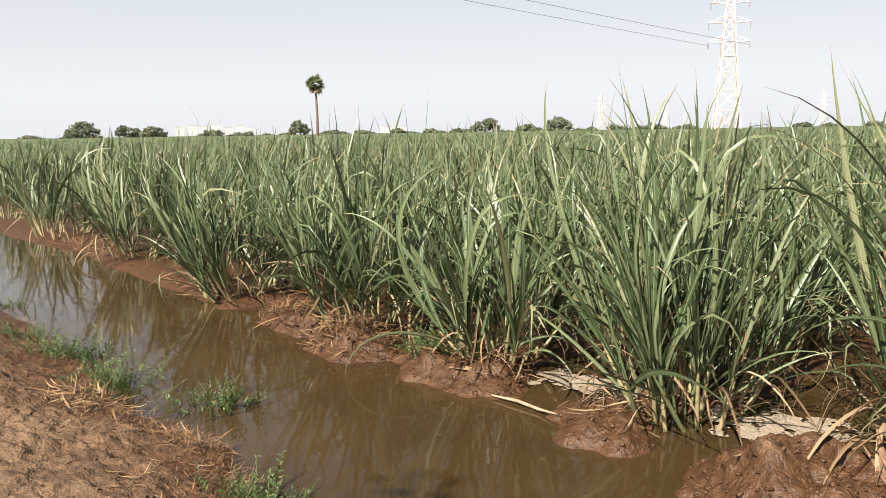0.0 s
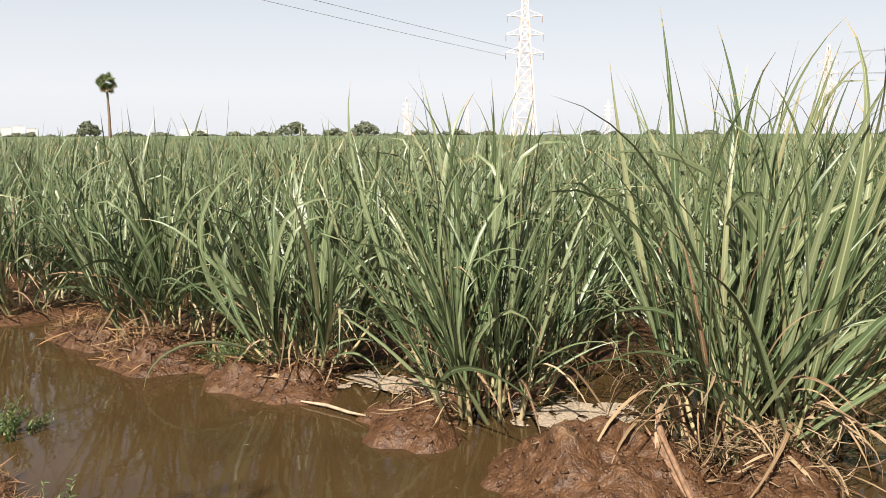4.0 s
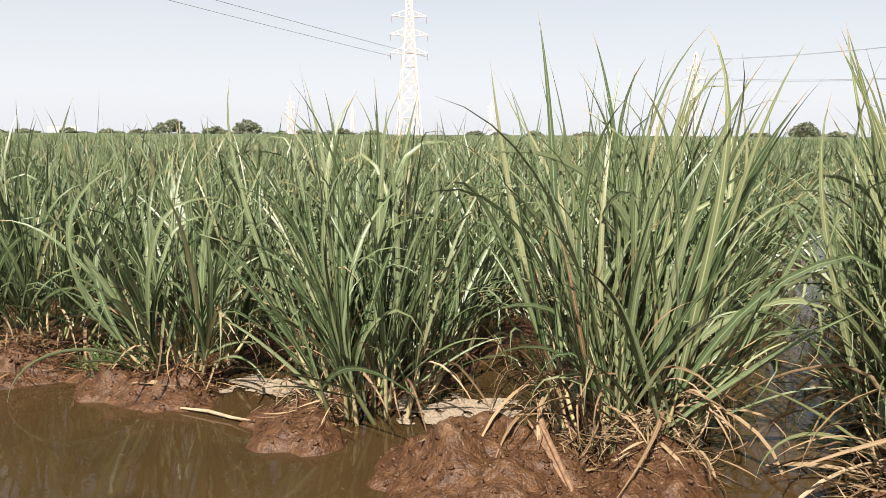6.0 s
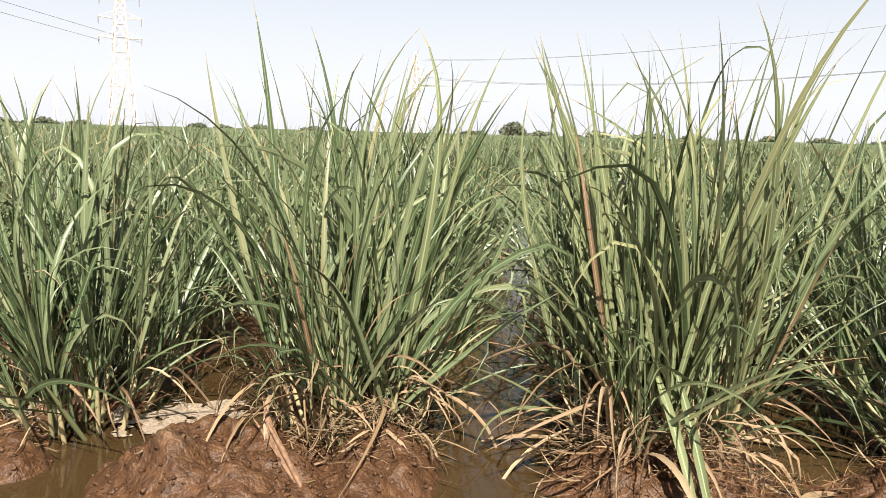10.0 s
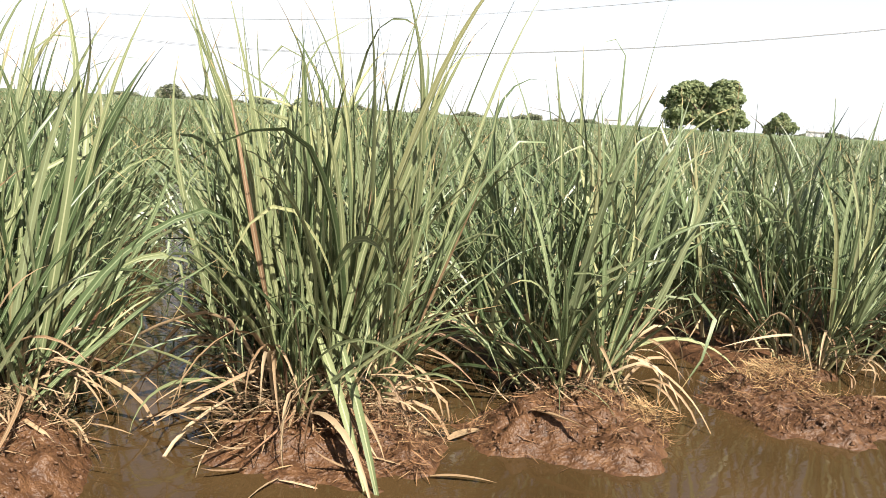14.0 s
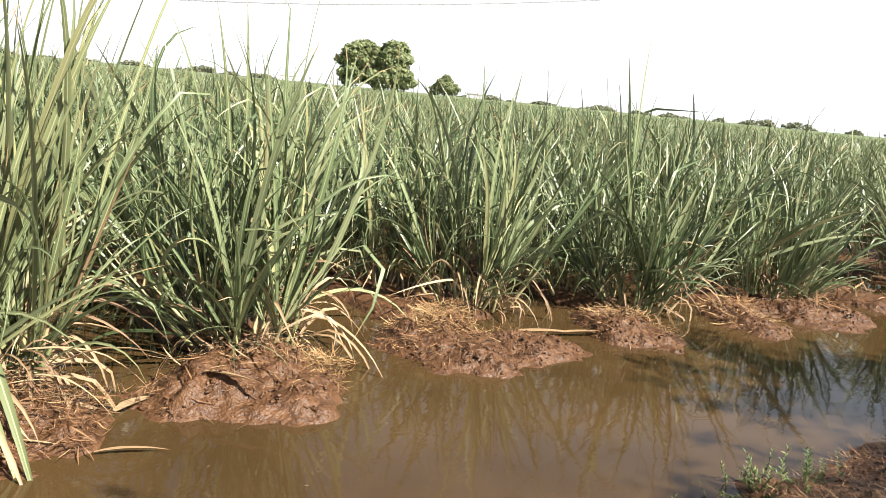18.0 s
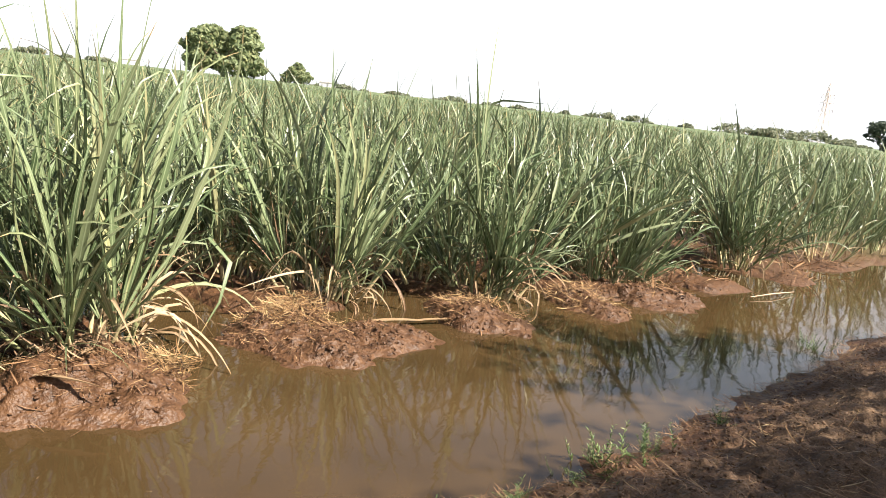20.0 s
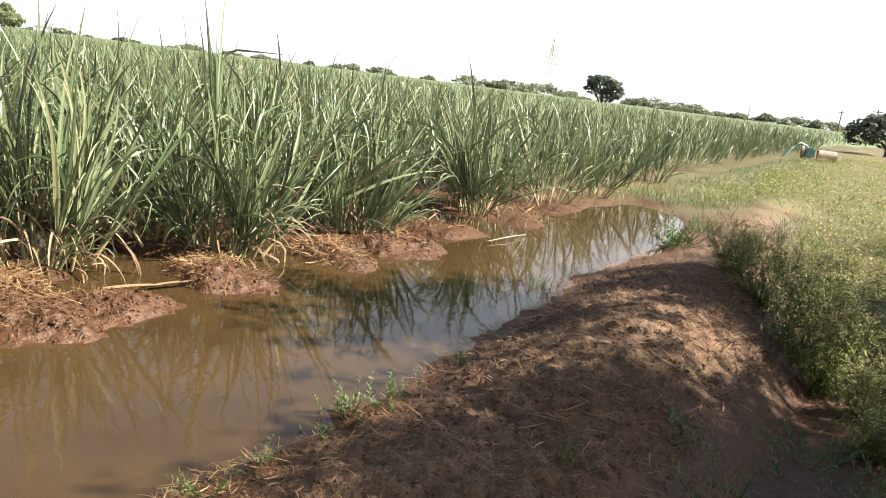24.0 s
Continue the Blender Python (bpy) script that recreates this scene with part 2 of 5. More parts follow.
def solid(bm, mat, name="solid", smooth=False):
    me = bpy.data.meshes.new(name)
    bm.to_mesh(me)
    bm.free()
    me.materials.append(mat)
    if smooth:
        me.polygons.foreach_set("use_smooth", np.ones(len(me.polygons), bool))
    return me


def tube(points, radii, mat, sides=6, name="tube"):
    """A tapered tube along points."""
    pts = [Vector(p) for p in points]
    V, F, U = [], [], []
    for i, p in enumerate(pts):
        d = (pts[min(i + 1, len(pts) - 1)] - pts[max(i - 1, 0)]).normalized()
        a = d.orthogonal().normalized()
        c = d.cross(a)
        for k in range(sides):
            w = 2 * math.pi * k / sides
            V.append((p + float(radii[i]) * (math.cos(w) * a + math.sin(w) * c))[:])
            U.append((k / sides * 0.3, i / (len(pts) - 1)))
    for i in range(len(pts) - 1):
        for k in range(sides):
            j = (k + 1) % sides
            F.append((i * sides + k, i * sides + j, (i + 1) * sides + j, (i + 1) * sides + k))
    return V, F, U


def tube_mesh(name, points, radii, mat, sides=6):
    V, F, U = tube(points, radii, mat, sides)
    return net(name, V, F, mat, U, True)


def joined(items):
    """Several (V, F, U) as one."""
    V, F, U, n = [], [], [], 0
    for v, f, u in items:
        V.append(np.asarray(v, float)), F.append(np.asarray(f) + n), U.append(np.asarray(u, float))
        n += len(v)
    return np.concatenate(V), np.concatenate(F), np.concatenate(U)


LATTICES = {}


def lattice(nx, ny, seed):
    if seed not in LATTICES:
        LATTICES[seed] = np.random.default_rng(seed).random((nx, ny))
    return LATTICES[seed]


def fbm(x, y, scale, octaves=4, seed=3):
    """Smooth noise over the plan, about -1 to 1."""
    out, amp, g = np.zeros_like(x), 1.0, lattice(256, 256, seed)
    for o in range(octaves):
        u, v = x * scale + 31.7 * o, y * scale + 17.3 * o
        i, j = np.floor(u).astype(int), np.floor(v).astype(int)
        a, b = u - i, v - j
        a, b = a * a * (3 - 2 * a), b * b * (3 - 2 * b)
        q = lambda p, r: g[p % 256, r % 256]
        out += amp * ((q(i, j) * (1 - a) + q(i + 1, j) * a) * (1 - b) + (q(i, j + 1) * (1 - a) + q(i + 1, j + 1) * a) * b - 0.5) * 2
        amp *= 0.5
        scale *= 2.03
    return out / 1.6


def crumbs(x, y, cell, seed):
    """Rounded lumps parted by narrow cracks, 0 in the cracks to 1."""
    u, v, ga, gb = x / cell, y / cell, lattice(256, 256, seed), lattice(256, 256, seed + 1)
    i, j = np.floor(u).astype(int), np.floor(v).astype(int)
    f1, f2 = np.full_like(u, 9.0), np.full_like(u, 9.0)
    for di in (-1, 0, 1):
        for dj in (-1, 0, 1):
            d = np.hypot(i + di + ga[(i + di) % 256, (j + dj) % 256] - u, j + dj + gb[(i + di) % 256, (j + dj) % 256] - v)
            f2 = np.minimum(f2, np.maximum(f1, d))
            f1 = np.minimum(f1, d)
    return np.clip((f2 - f1) / 0.6, 0, 1) ** 0.8


def step(a, b, x):
    t = np.clip((x - a) / (b - a), 0, 1)
    return t * t * (3 - 2 * t)


# ---- the plan ----
ROW_LEAN = math.tan(radians(8.0))  # the cane rows run a little to the right of +y
FRONT = np.array([(-400, 82), (-60, 15.2), (-11.2, 5.15), (-7.9, 4.5), (-5.5, 4.0), (-3.8, 3.8), (-2.5, 3.55), (-0.3, 3.4), (1.0, 3.2), (2.3, 3.1), (3.8, 3.05), (4.9, 2.6), (6.3, 2.3), (8.2, 1.75), (9.9, 1.35), (13.5, 0.65), (17, -0.2), (28, -2.6), (60, -11), (400, -120)])
NEAR = np.array([(-60, 13.0), (-11, 3.7), (-6.6, 2.63), (-5.8, 2.54), (-4.6, 2.22), (-3.85, 2.05), (-3.1, 1.99), (-2.6, 1.89), (-2.27, 1.76), (-1.2, 1.5), (0, 1.4), (1.2, 1.38), (2.28, 1.2), (2.7, 1.03), (3.2, 0.95), (3.9, 0.87), (4.7, 0.70), (5.5, 0.58), (6.0, 0.62), (6.9, 0.25), (8.9, -0.18), (10.4, -0.28), (12, -0.6), (60, -12)])
BANK = np.array([(-60, 14.2), (-11.2, 4.5), (-9.0, 4.35), (-7.2, 3.89), (-5.8, 3.62), (-4.5, 3.38), (-3.6, 3.4), (-2.0, 3.35), (0.0, 3.3), (1.5, 3.2), (2.6, 3.0), (3.9, 2.75), (4.9, 2.3), (5.4, 1.95), (6.4, 1.50), (8.0, 0.98), (9.0, 0.88), (10.6, 0.62), (11.2, 0.3), (12, -0.3), (60, -11.5)])
CREST = np.array([(-60, -3), (0, -0.75), (1.5, -0.25), (2.4, 0.22), (3.06, 0.12), (3.56, -0.03), (4.9, -0.42), (6.5, -0.55), (8.3, -0.8), (11, -1.2), (60, -14)])
# mud thrown up at the heads of the rows: centre, half lengths, height, turn
HEAPS = [(-3.50, 3.40, 0.40, 0.28, 0.11, -10), (-4.2, 3.58, 0.42, 0.24, 0.10, -15), (-2.68, 3.36, 0.52, 0.34, 0.10, -8), (-1.66, 3.08, 0.34, 0.32, 0.10, 5), (-0.68, 2.84, 0.58, 0.46, 0.17, 4), (-0.14, 2.88, 0.36, 0.50, 0.12, 0),
         (0.90, 2.90, 0.53, 0.52, 0.11, -4), (2.0, 2.80, 0.55, 0.50, 0.10, -6), (3.12, 2.70, 0.50, 0.60, 0.09, -10), (3.5, 2.45, 0.42, 0.42, 0.06, -14), (4.36, 2.32, 0.34, 0.50, 0.08, -14), (5.28, 2.05, 0.32, 0.50, 0.07, -18), (6.05, 1.92, 0.50, 0.46, 0.07, -18)]
FURROWS = [-4.75, -3.2, -2.1, -0.95, 0.33, 1.62, 2.85, 4.25, 5.3, 6.6, 7.9, 9.2]


def along(line, x):
    return np.interp(x, line[:, 0], line[:, 1])


def height(x, y):
    """The ground's height over the water."""
    near, bank, front, crest = along(NEAR, x), along(BANK, x), along(FRONT, x), along(CREST, x)
    wob = fbm(x, y, 1.7, 3, 5) * 0.10 + fbm(x, y, 6.5, 3, 7) * 0.07
    rise = near + wob - y  # towards the path
    bund = 0.15 * step(-0.05, 0.75, rise) - 0.01 + 0.22 * np.clip(rise, -0.5, 0.05)
    fall = crest - y
    bund = bund - 0.42 * step(0.0, 0.9, fall) * step(1.0, 2.6, x) - 0.06 * step(0.6, 2.0, fall) + 0.04 * step(2.2, 4.5, x) * step(6.5, 4.5, x) * step(0.3, -0.2, fall) * step(0.1, 0.5, rise)
    inland = y - bank - wob * 0.8
    field = -0.14 + 0.19 * step(-0.25, 0.35, inland)
    u = x - (y - 3.3) * ROW_LEAN
    gap = np.full_like(x, 9.0)
    for f in FURROWS:
        gap = np.minimum(gap, np.abs(u - f))
    far_u = np.minimum(np.abs(((u + 5.0) % 1.28) - 0.64), 9)
    gap = np.where((u < -5.2) | (u > 10), far_u, gap)
    field = field - 0.14 * step(0.42, 0.2, gap) * step(-0.3, 0.2, inland) * step(10.0, 7.5, x) * step(-5.6, -4.6, x)
    ragged, rough = fbm(x, y, 3.4, 4, 11) * 0.36, 1.0 + 0.55 * fbm(x, y, 4.6, 2, 13)
    for cx, cy, rx, ry, hh, turn in HEAPS:
        c, s = math.cos(radians(turn)), math.sin(radians(turn))
        a, b = ((x - cx) * c + (y - cy) * s) / rx, (-(x - cx) * s + (y - cy) * c) / ry
        r = np.sqrt(a * a + b * b) + ragged
        field = np.maximum(field, -0.14 + (0.14 + hh * rough) * np.clip((1.32 - r) / 0.95, 0, 1) ** 0.95)
    h = np.maximum(field, bund)
    end = step(10.7, 11.6, x + fbm(x, y, 0.8, 2, 8) * 0.5)
    h = np.where(x > 9, h * (1 - end) + np.maximum(h, 0.05) * end, h)
    near_by = np.exp(-((x / 14) ** 2 + ((y - 2) / 9) ** 2))
    h = h + near_by * (0.022 * fbm(x, y, 5.0, 4, 21) + step(0.0, 0.11, h) * (0.045 * np.abs(fbm(x, y, 9.0, 3, 23)) + 0.016 * fbm(x, y, 24.0, 3, 25) - 0.02))
    wet = step(0.005, 0.07, h) * near_by * step(-2.0, -1.2, y) * (0.45 + 0.55 * step(-0.2, 0.4, fbm(x, y, 2.6, 2, 35)))
    dug = step(-0.1, 0.1, y + 0.22 * x - 2.3)
    h = h + wet * ((0.030 * crumbs(x, y, 0.13, 71) * (0.4 + 0.6 * step(-0.3, 0.3, fbm(x, y, 3.1, 2, 37))) - 0.012) * dug + (0.014 + 0.005 * dug) * crumbs(x, y, 0.062, 81))
    return h


def height_at(x, y):
    return float(height(np.array([float(x)]), np.array([float(y)]))[0])


def spread(lo, hi, fine, reach, grow=1.12):
    """Grid lines: even between lo and hi, then ever wider out to reach."""
    core = list(np.arange(lo, hi, fine))
    d, a, b = fine, [], []
    p = lo
    while p > -reach:
        d *= grow
        p -= d
        a.append(p)
    d, p = fine, core[-1]
    while p < reach:
        d *= grow
        p += d
        b.append(p)
    return np.array(a[::-1] + core + b)


gx, gy = spread(-5.4, 6.6, 0.016, 3500, 1.2), spread(-1.3, 3.7, 0.0145, 3500, 1.2)
GX, GY = np.meshgrid(gx, gy, indexing="ij")
GZ = height(GX.ravel(), GY.ravel())
idx = np.arange(GX.size).reshape(GX.shape)
ground = new("ground", net("ground", np.stack([GX.ravel(), GY.ravel(), GZ], 1), np.stack([idx[:-1, :-1], idx[1:, :-1], idx[1:, 1:], idx[:-1, 1:]], -1).reshape(-1, 4), M_MUD, None, True))
tagged(ground, "reddish brown muddy farm soil with trampled bund and wet banks", "ground", kind="structure")

wx, wy = np.linspace(-60, 12.5, 146), np.linspace(-1.5, 30, 64)
WX, WY = np.meshgrid(wx, wy, indexing="ij")
# the water lies only where channel and furrows are, so the sheet ends on the path's side
WY = np.maximum(WY, along(NEAR, WX) - 0.35)
idx = np.arange(WX.size).reshape(WX.shape)
water = new("water", net("water", np.stack([WX.ravel(), WY.ravel(), 0 * WX.ravel()], 1), np.stack([idx[:-1, :-1], idx[1:, :-1], idx[1:, 1:], idx[:-1, 1:]], -1).reshape(-1, 4), M_WATER))
tagged(water, "still muddy brown irrigation water filling the channel and furrows", "water", kind="structure")


# ---- leaves ----
def blade(rng, segs, bend, power=2.0, width=0.04, sway=0.0, fold=0.3, cols=3, kink=None, roll=0.0):
    """A leaf one metre long: rises from the origin along +z and bends towards +x."""
    s = np.linspace(0, 1, segs + 1)
    th = bend * s**power
    if kink:
        th = th + kink[1] * step(kink[0] - 0.03, kink[0] + 0.03, s)
    x, z = np.r_[0, np.cumsum(np.sin((th[1:] + th[:-1]) / 2) / segs)], np.r_[0, np.cumsum(np.cos((th[1:] + th[:-1]) / 2) / segs)]
    y = sway * s**2
    w = width * np.clip(np.minimum(0.45 + 2.2 * s, 1.0) * (1 - s**2.4), 0.02, 1) / 2
    tw = roll + rng.uniform(-0.9, 0.9) * s
    V, U = [], []
    for i in range(segs + 1):
        n = np.array([np.cos(th[i]), 0, -np.sin(th[i])])  # the blade's back
        side = np.array([0, 1.0, 0]) * math.cos(tw[i]) + n * math.sin(tw[i])
        up = n * math.cos(tw[i]) - np.array([0, 1.0, 0]) * math.sin(tw[i])
        for k in range(cols):
            q = 2 * k / (cols - 1) - 1
            V.append(np.array([x[i], y[i], z[i]]) + side * q * w[i] - up * abs(q) * w[i] * fold)
            U.append((k / (cols - 1), s[i]))
    F = [(i * cols + k, i * cols + k + 1, (i + 1) * cols + k + 1, (i + 1) * cols + k) for i in range(segs) for k in range(cols - 1)]
    return np.array(V), np.array(F), np.array(U)


def green_set(rng, segs, cols, wide=1.0):
    out = []
    for i in range(14):
        b = [0.2, 0.4, 0.6, 0.8, 1.0, 1.25, 1.5, 1.9, 2.3, 0.5, 0.7, 1.1, 1.4, 0.3][i]
        out.append(blade(rng, segs, b, rng.uniform(1.5, 3.6), rng.uniform(0.013, 0.037) * wide, rng.uniform(-0.12, 0.12), 0.35, cols,
                         (rng.uniform(0.55, 0.8), rng.uniform(0.8, 1.6)) if i in (5, 8, 12) else None, rng.uniform(-0.9, 0.9)))
    return out


def dry_set(rng, segs, cols):
    return [blade(rng, segs, rng.uniform(0.6, 2.2), rng.uniform(0.8, 1.8), rng.uniform(0.016, 0.046), rng.uniform(-0.4, 0.4), 0.6, cols, (rng.uniform(0.2, 0.6), rng.uniform(-0.9, 1.2)), rng.uniform(-0.8, 0.8)) for _ in range(8)]


def turn_z(a):
    c, s = np.cos(a), np.sin(a)
    return np.array([[c, -s, 0], [s, c, 0], [0, 0, 1.0]])


def turn_y(a):
    c, s = np.cos(a), np.sin(a)
    return np.array([[c, 0, s], [0, 1.0, 0], [-s, 0, c]])


def placed(turn, at):
    m = np.eye(4)
    m[:3, :3], m[:3, 3] = turn, at
    return m


def clump_plan(rng, stems, rx, ry, tall, per_stem=8, dry=18, droop=0.3, flare=0.54):
    """Where the leaves of one cane clump stand: lists of (matrix, variant) for stalks, green and dry leaves."""
    stalks, green, brown = [], [], []
    for _ in range(stems):
        a, r = rng.uniform(0, 2 * np.pi), math.sqrt(rng.uniform(0, 1))
        px, py = rx * r * math.cos(a), ry * r * math.sin(a)
        out = math.atan2(py, px) + rng.normal(0, 0.4)
        lean = 0.04 + flare * r * rng.uniform(0.45, 1.15)
        axis = turn_z(out) @ turn_y(lean)
        ln = tall * rng.uniform(0.16, 0.34)
        stalks.append((placed(axis @ np.diag([1, 1, ln]), (px, py, -0.02)), 0))
        face = rng.uniform(0, np.pi)
        for k in range(per_stem):
            f = (k + rng.uniform(0, 0.7)) / per_stem
            foot = np.array((px, py, 0)) + axis @ np.array((0, 0, ln * (0.25 + 0.8 * f)))
            tilt = (0.58 - 0.46 * f) * rng.uniform(0.45, 1.3)
            size = tall * rng.uniform(0.62, 0.96) * (0.82 + 0.22 * f)
            if f < 0.45:
                size *= 0.8
            v = int(rng.integers(0, 14))
            if f < 0.45 and rng.random() < 0.3:
                v = int(rng.choice([4, 5, 6, 7, 12]))
            if f > 0.7:
                v = int(rng.choice([4, 5, 6, 7, 11, 12, 10])) if rng.random() < droop else int(rng.choice([0, 1, 2, 3, 9, 10, 13, 4]))
            spin = face + (k % 2) * np.pi + rng.normal(0, 0.5)
            green.append((placed(axis @ turn_z(spin) @ turn_y(tilt) @ np.diag([size, size * min(1.0, 1.1 / tall), size]), foot), v))
    for _ in range(dry):
        a = rng.uniform(0, 2 * np.pi)
        px, py = rx * 0.95 * math.cos(a), ry * 0.95 * math.sin(a)
        foot = np.array((px, py, rng.uniform(0.0, 0.26)))
        brown.append((placed(turn_z(a + rng.normal(0, 0.8)) @ turn_y(rng.uniform(0.1, 1.7)) * (0.12 + 0.5 * rng.uniform(0, 1) ** 1.7) * tall / 1.2, foot), int(rng.integers(0, 8))))
    return stalks, green, brown


def baked(items, protos):
    """Many placed copies of the prototypes as one set of arrays."""
    V, F, U, n = [], [], [], 0
    for m, v in items:
        v0, f0, u0 = protos[v]
        V.append(v0 @ m[:3, :3].T + m[:3, 3]), F.append(f0 + n), U.append(u0)
        n += len(v0)
    return np.concatenate(V), np.concatenate(F), np.concatenate(U)


rng = np.random.default_rng(11)
GREEN = green_set(rng, 12, 3) + green_set(rng, 12, 3)
LEAF_MESH = [net("leaf", *p[:2], M_LEAF, p[2], True) for p in GREEN]
PALE_MESH = [net("leaf", *p[:2], M_PALE, p[2], True) for p in GREEN]
TAN_MESH = [net("dry_leaf", *p[:2], M_DRY, p[2], True) for p in GREEN]
DRY_PROTO = dry_set(rng, 9, 3)
DRY_MESH = [net("dry_leaf", *p[:2], M_DRY, p[2], True) for p in DRY_PROTO]
STALK_MESH = tube_mesh("stalk", [(0, 0, 0), (0.002, 0, 0.3), (0, 0.002, 0.65), (0, 0, 1)], [0.010, 0.011, 0.008, 0.003], M_STALK, 7)

# the clumps at the heads of the rows: x, y, spread, height
CLUMPS = [(-5.45, 4.08, 0.30, 0.42, 1.22), (-3.78, 3.88, 0.30, 0.40, 1.20), (-2.56, 3.66, 0.20, 0.28, 1.10), (-1.47, 3.52, 0.27, 0.30, 1.30), (-0.30, 3.48, 0.30, 0.34, 1.50), (1.03, 3.26, 0.28, 0.30, 1.62),
          (2.27, 3.20, 0.22, 0.26, 1.40), (3.86, 3.22, 0.22, 0.26, 1.22), (4.92, 2.72, 0.24, 0.26, 1.20), (6.36, 2.40, 0.28, 0.28, 1.20), (-7.87, 4.62, 0.4, 0.4, 1.2), (8.2, 1.75, 0.34, 0.3, 1.2),
          (-10.7, 5.0, 0.4, 0.4, 1.25), (-13.6, 5.6, 0.4, 0.4, 1.2), (9.7, 1.3, 0.34, 0.3, 1.15), (11.3, 0.98, 0.34, 0.3, 1.15), (13.0, 0.65, 0.36, 0.3, 1.15), (14.8, 0.28, 0.36, 0.3, 1.15)]
# long blades that stand above the rest: across and up to the tip from the clump's foot, bend, width, fold (place, turn)
TALL = {3: [(-0.66, 1.40, 0.9, 0.045), (-0.34, 1.50, 0.2, 0.05), (0.03, 1.52, -0.2, 0.05), (0.10, 1.38, 0.1, 0.06), (-0.15, 1.45, 0.3, 0.05)],
        4: [(-0.22, 1.74, 0.15, 0.055), (0.18, 1.60, 0.2, 0.04), (0.36, 1.52, 0.05, 0.07), (0.06, 1.50, 0.1, 0.04, 0.8, 0.9), (0.60, 1.58, 0.3, 0.045), (0.78, 1.45, 0.4, 0.045), (0.55, 1.22, 1.5, 0.05), (0.25, 1.62, -0.1, 0.035, 0.85, 1.5)],
        5: [(-0.61, 1.66, 0.2, 0.05), (-0.46, 1.70, 0.1, 0.06), (-0.26, 1.70, 0.15, 0.05), (-0.13, 1.72, 0.0, 0.05, 0.86, 2.6), (0.10, 1.62, 0.1, 0.05), (0.36, 1.72, 0.2, 0.05), (0.88, 1.80, 0.3, 0.036), (0.60, 1.66, 0.4, 0.05), (0.16, 1.70, -0.1, 0.045), (-0.36, 1.30, 0.4, 0.07, 0.7, 2.4)],
        6: [(0.0, 1.72, 0.0, 0.045, 0.93, 2.2), (0.36, 1.86, 0.3, 0.045), (-0.24, 1.57, 0.2, 0.05), (0.40, 1.45, 0.9, 0.05), (-0.05, 1.6, 0.1, 0.05)],
        7: [(-0.1, 1.5, 0.1, 0.04), (0.25, 1.45, 0.2, 0.04)],
        8: [(0.0, 1.82, -0.2, 0.05), (-0.5, 1.62, 0.1, 0.05), (-0.3, 1.48, 0.0, 0.05), (-0.42, 1.55, 0.2, 0.045), (0.35, 1.36, 0.2, 0.05, 0.55, 1.1)]}
for n, (cx, cy, rx, ry, tall) in enumerate(CLUMPS):
    r = np.random.default_rng(100 + n)
    clump = tagged(new("sugarcane_clump"), {5: "tall pale yellowing sugarcane clump with many withered leaves", 2: "small narrow clump of young green sugarcane"}.get(n, "dense clump of young green sugarcane with dry lower leaves"), "sugarcane", "cane clumps along the channel")
    clump.location = (cx, cy, height_at(cx, cy))
    st, gr, br = clump_plan(r, 18 if n > 11 else 22 if rx < 0.25 else 30, rx, ry, tall, 8 if n > 11 else 12, 24 if n > 11 else 60 if n < 4 else 200 if n in (4, 5) else 100, 0.75 if n > 5 else 0.45, 0.72 if n > 5 or n < 3 else 0.56)
    for m, v in st:
        part("stalk", STALK_MESH, clump, Matrix(m.tolist()))
    for m, v in gr:
        v += 14 * int(r.integers(0, 2))
        tip = m[:3, :3] @ GREEN[v][0][-2] + m[:3, 3]
        if tip[1] < -0.8 and tip[2] > 0.9:
            continue  # no blade stands out over the water
        if (abs(tip[0]) > 0.74 and tip[2] > 1.15) or math.hypot(tip[0], tip[1]) > 0.98:
            continue
        withered = r.random() < (0.07 if n in (4, 5) else 0.03)
        if withered:
            m[:3, :3] *= 0.6
        part("dry_leaf" if withered else "leaf", TAN_MESH[v] if withered else PALE_MESH[v] if n in (4, 5, 6, 7) and r.random() < {4: 0.2, 5: 0.75, 7: 0.2}.get(n, 0.35) else LEAF_MESH[v], clump, Matrix(m.tolist()))
    for m, v in br:
        part("dry_leaf", DRY_MESH[v], clump, Matrix(m.tolist()))
    extra = [(r.uniform(-0.55, 0.55), tall * r.uniform(0.9, 1.12), r.uniform(0.1, 0.9), r.uniform(0.03, 0.045), *((r.uniform(0.7, 0.9), r.uniform(0.8, 2.0)) if r.random() < 0.25 else ())) for _ in range({4: 14, 5: 18, 3: 10, 6: 8}.get(n, 5))]
    for across, up, bend, wide, *fold in TALL.get(n, []) + extra:
        chord, ln = math.atan2(abs(across) * 0.62, up - 0.35), math.hypot(across * 0.62, up - 0.35)
        p = blade(r, 16, bend, r.uniform(1.8, 3.4), (0.5 if n == 5 else 0.62) * wide / ln, 0.0, 0.3, 3, fold or None, r.choice([-1, 1]) * r.uniform(0.5, 1.5))
        m = placed(turn_z(0 if across > 0 else np.pi) @ turn_y(chord - bend * 0.33) * ln * 1.03, (across * 0.38 + r.normal(0, 0.13 if n == 5 else 0.06), r.uniform(-0.25, 0.2), 0.35))
        part("leaf", net("leaf", p[0], p[1], M_PALE if n in (4, 5, 6) and r.random() < {4: 0.2, 5: 0.75}.get(n, 0.35) else M_LEAF, p[2], True), clump, Matrix(m.tolist()))
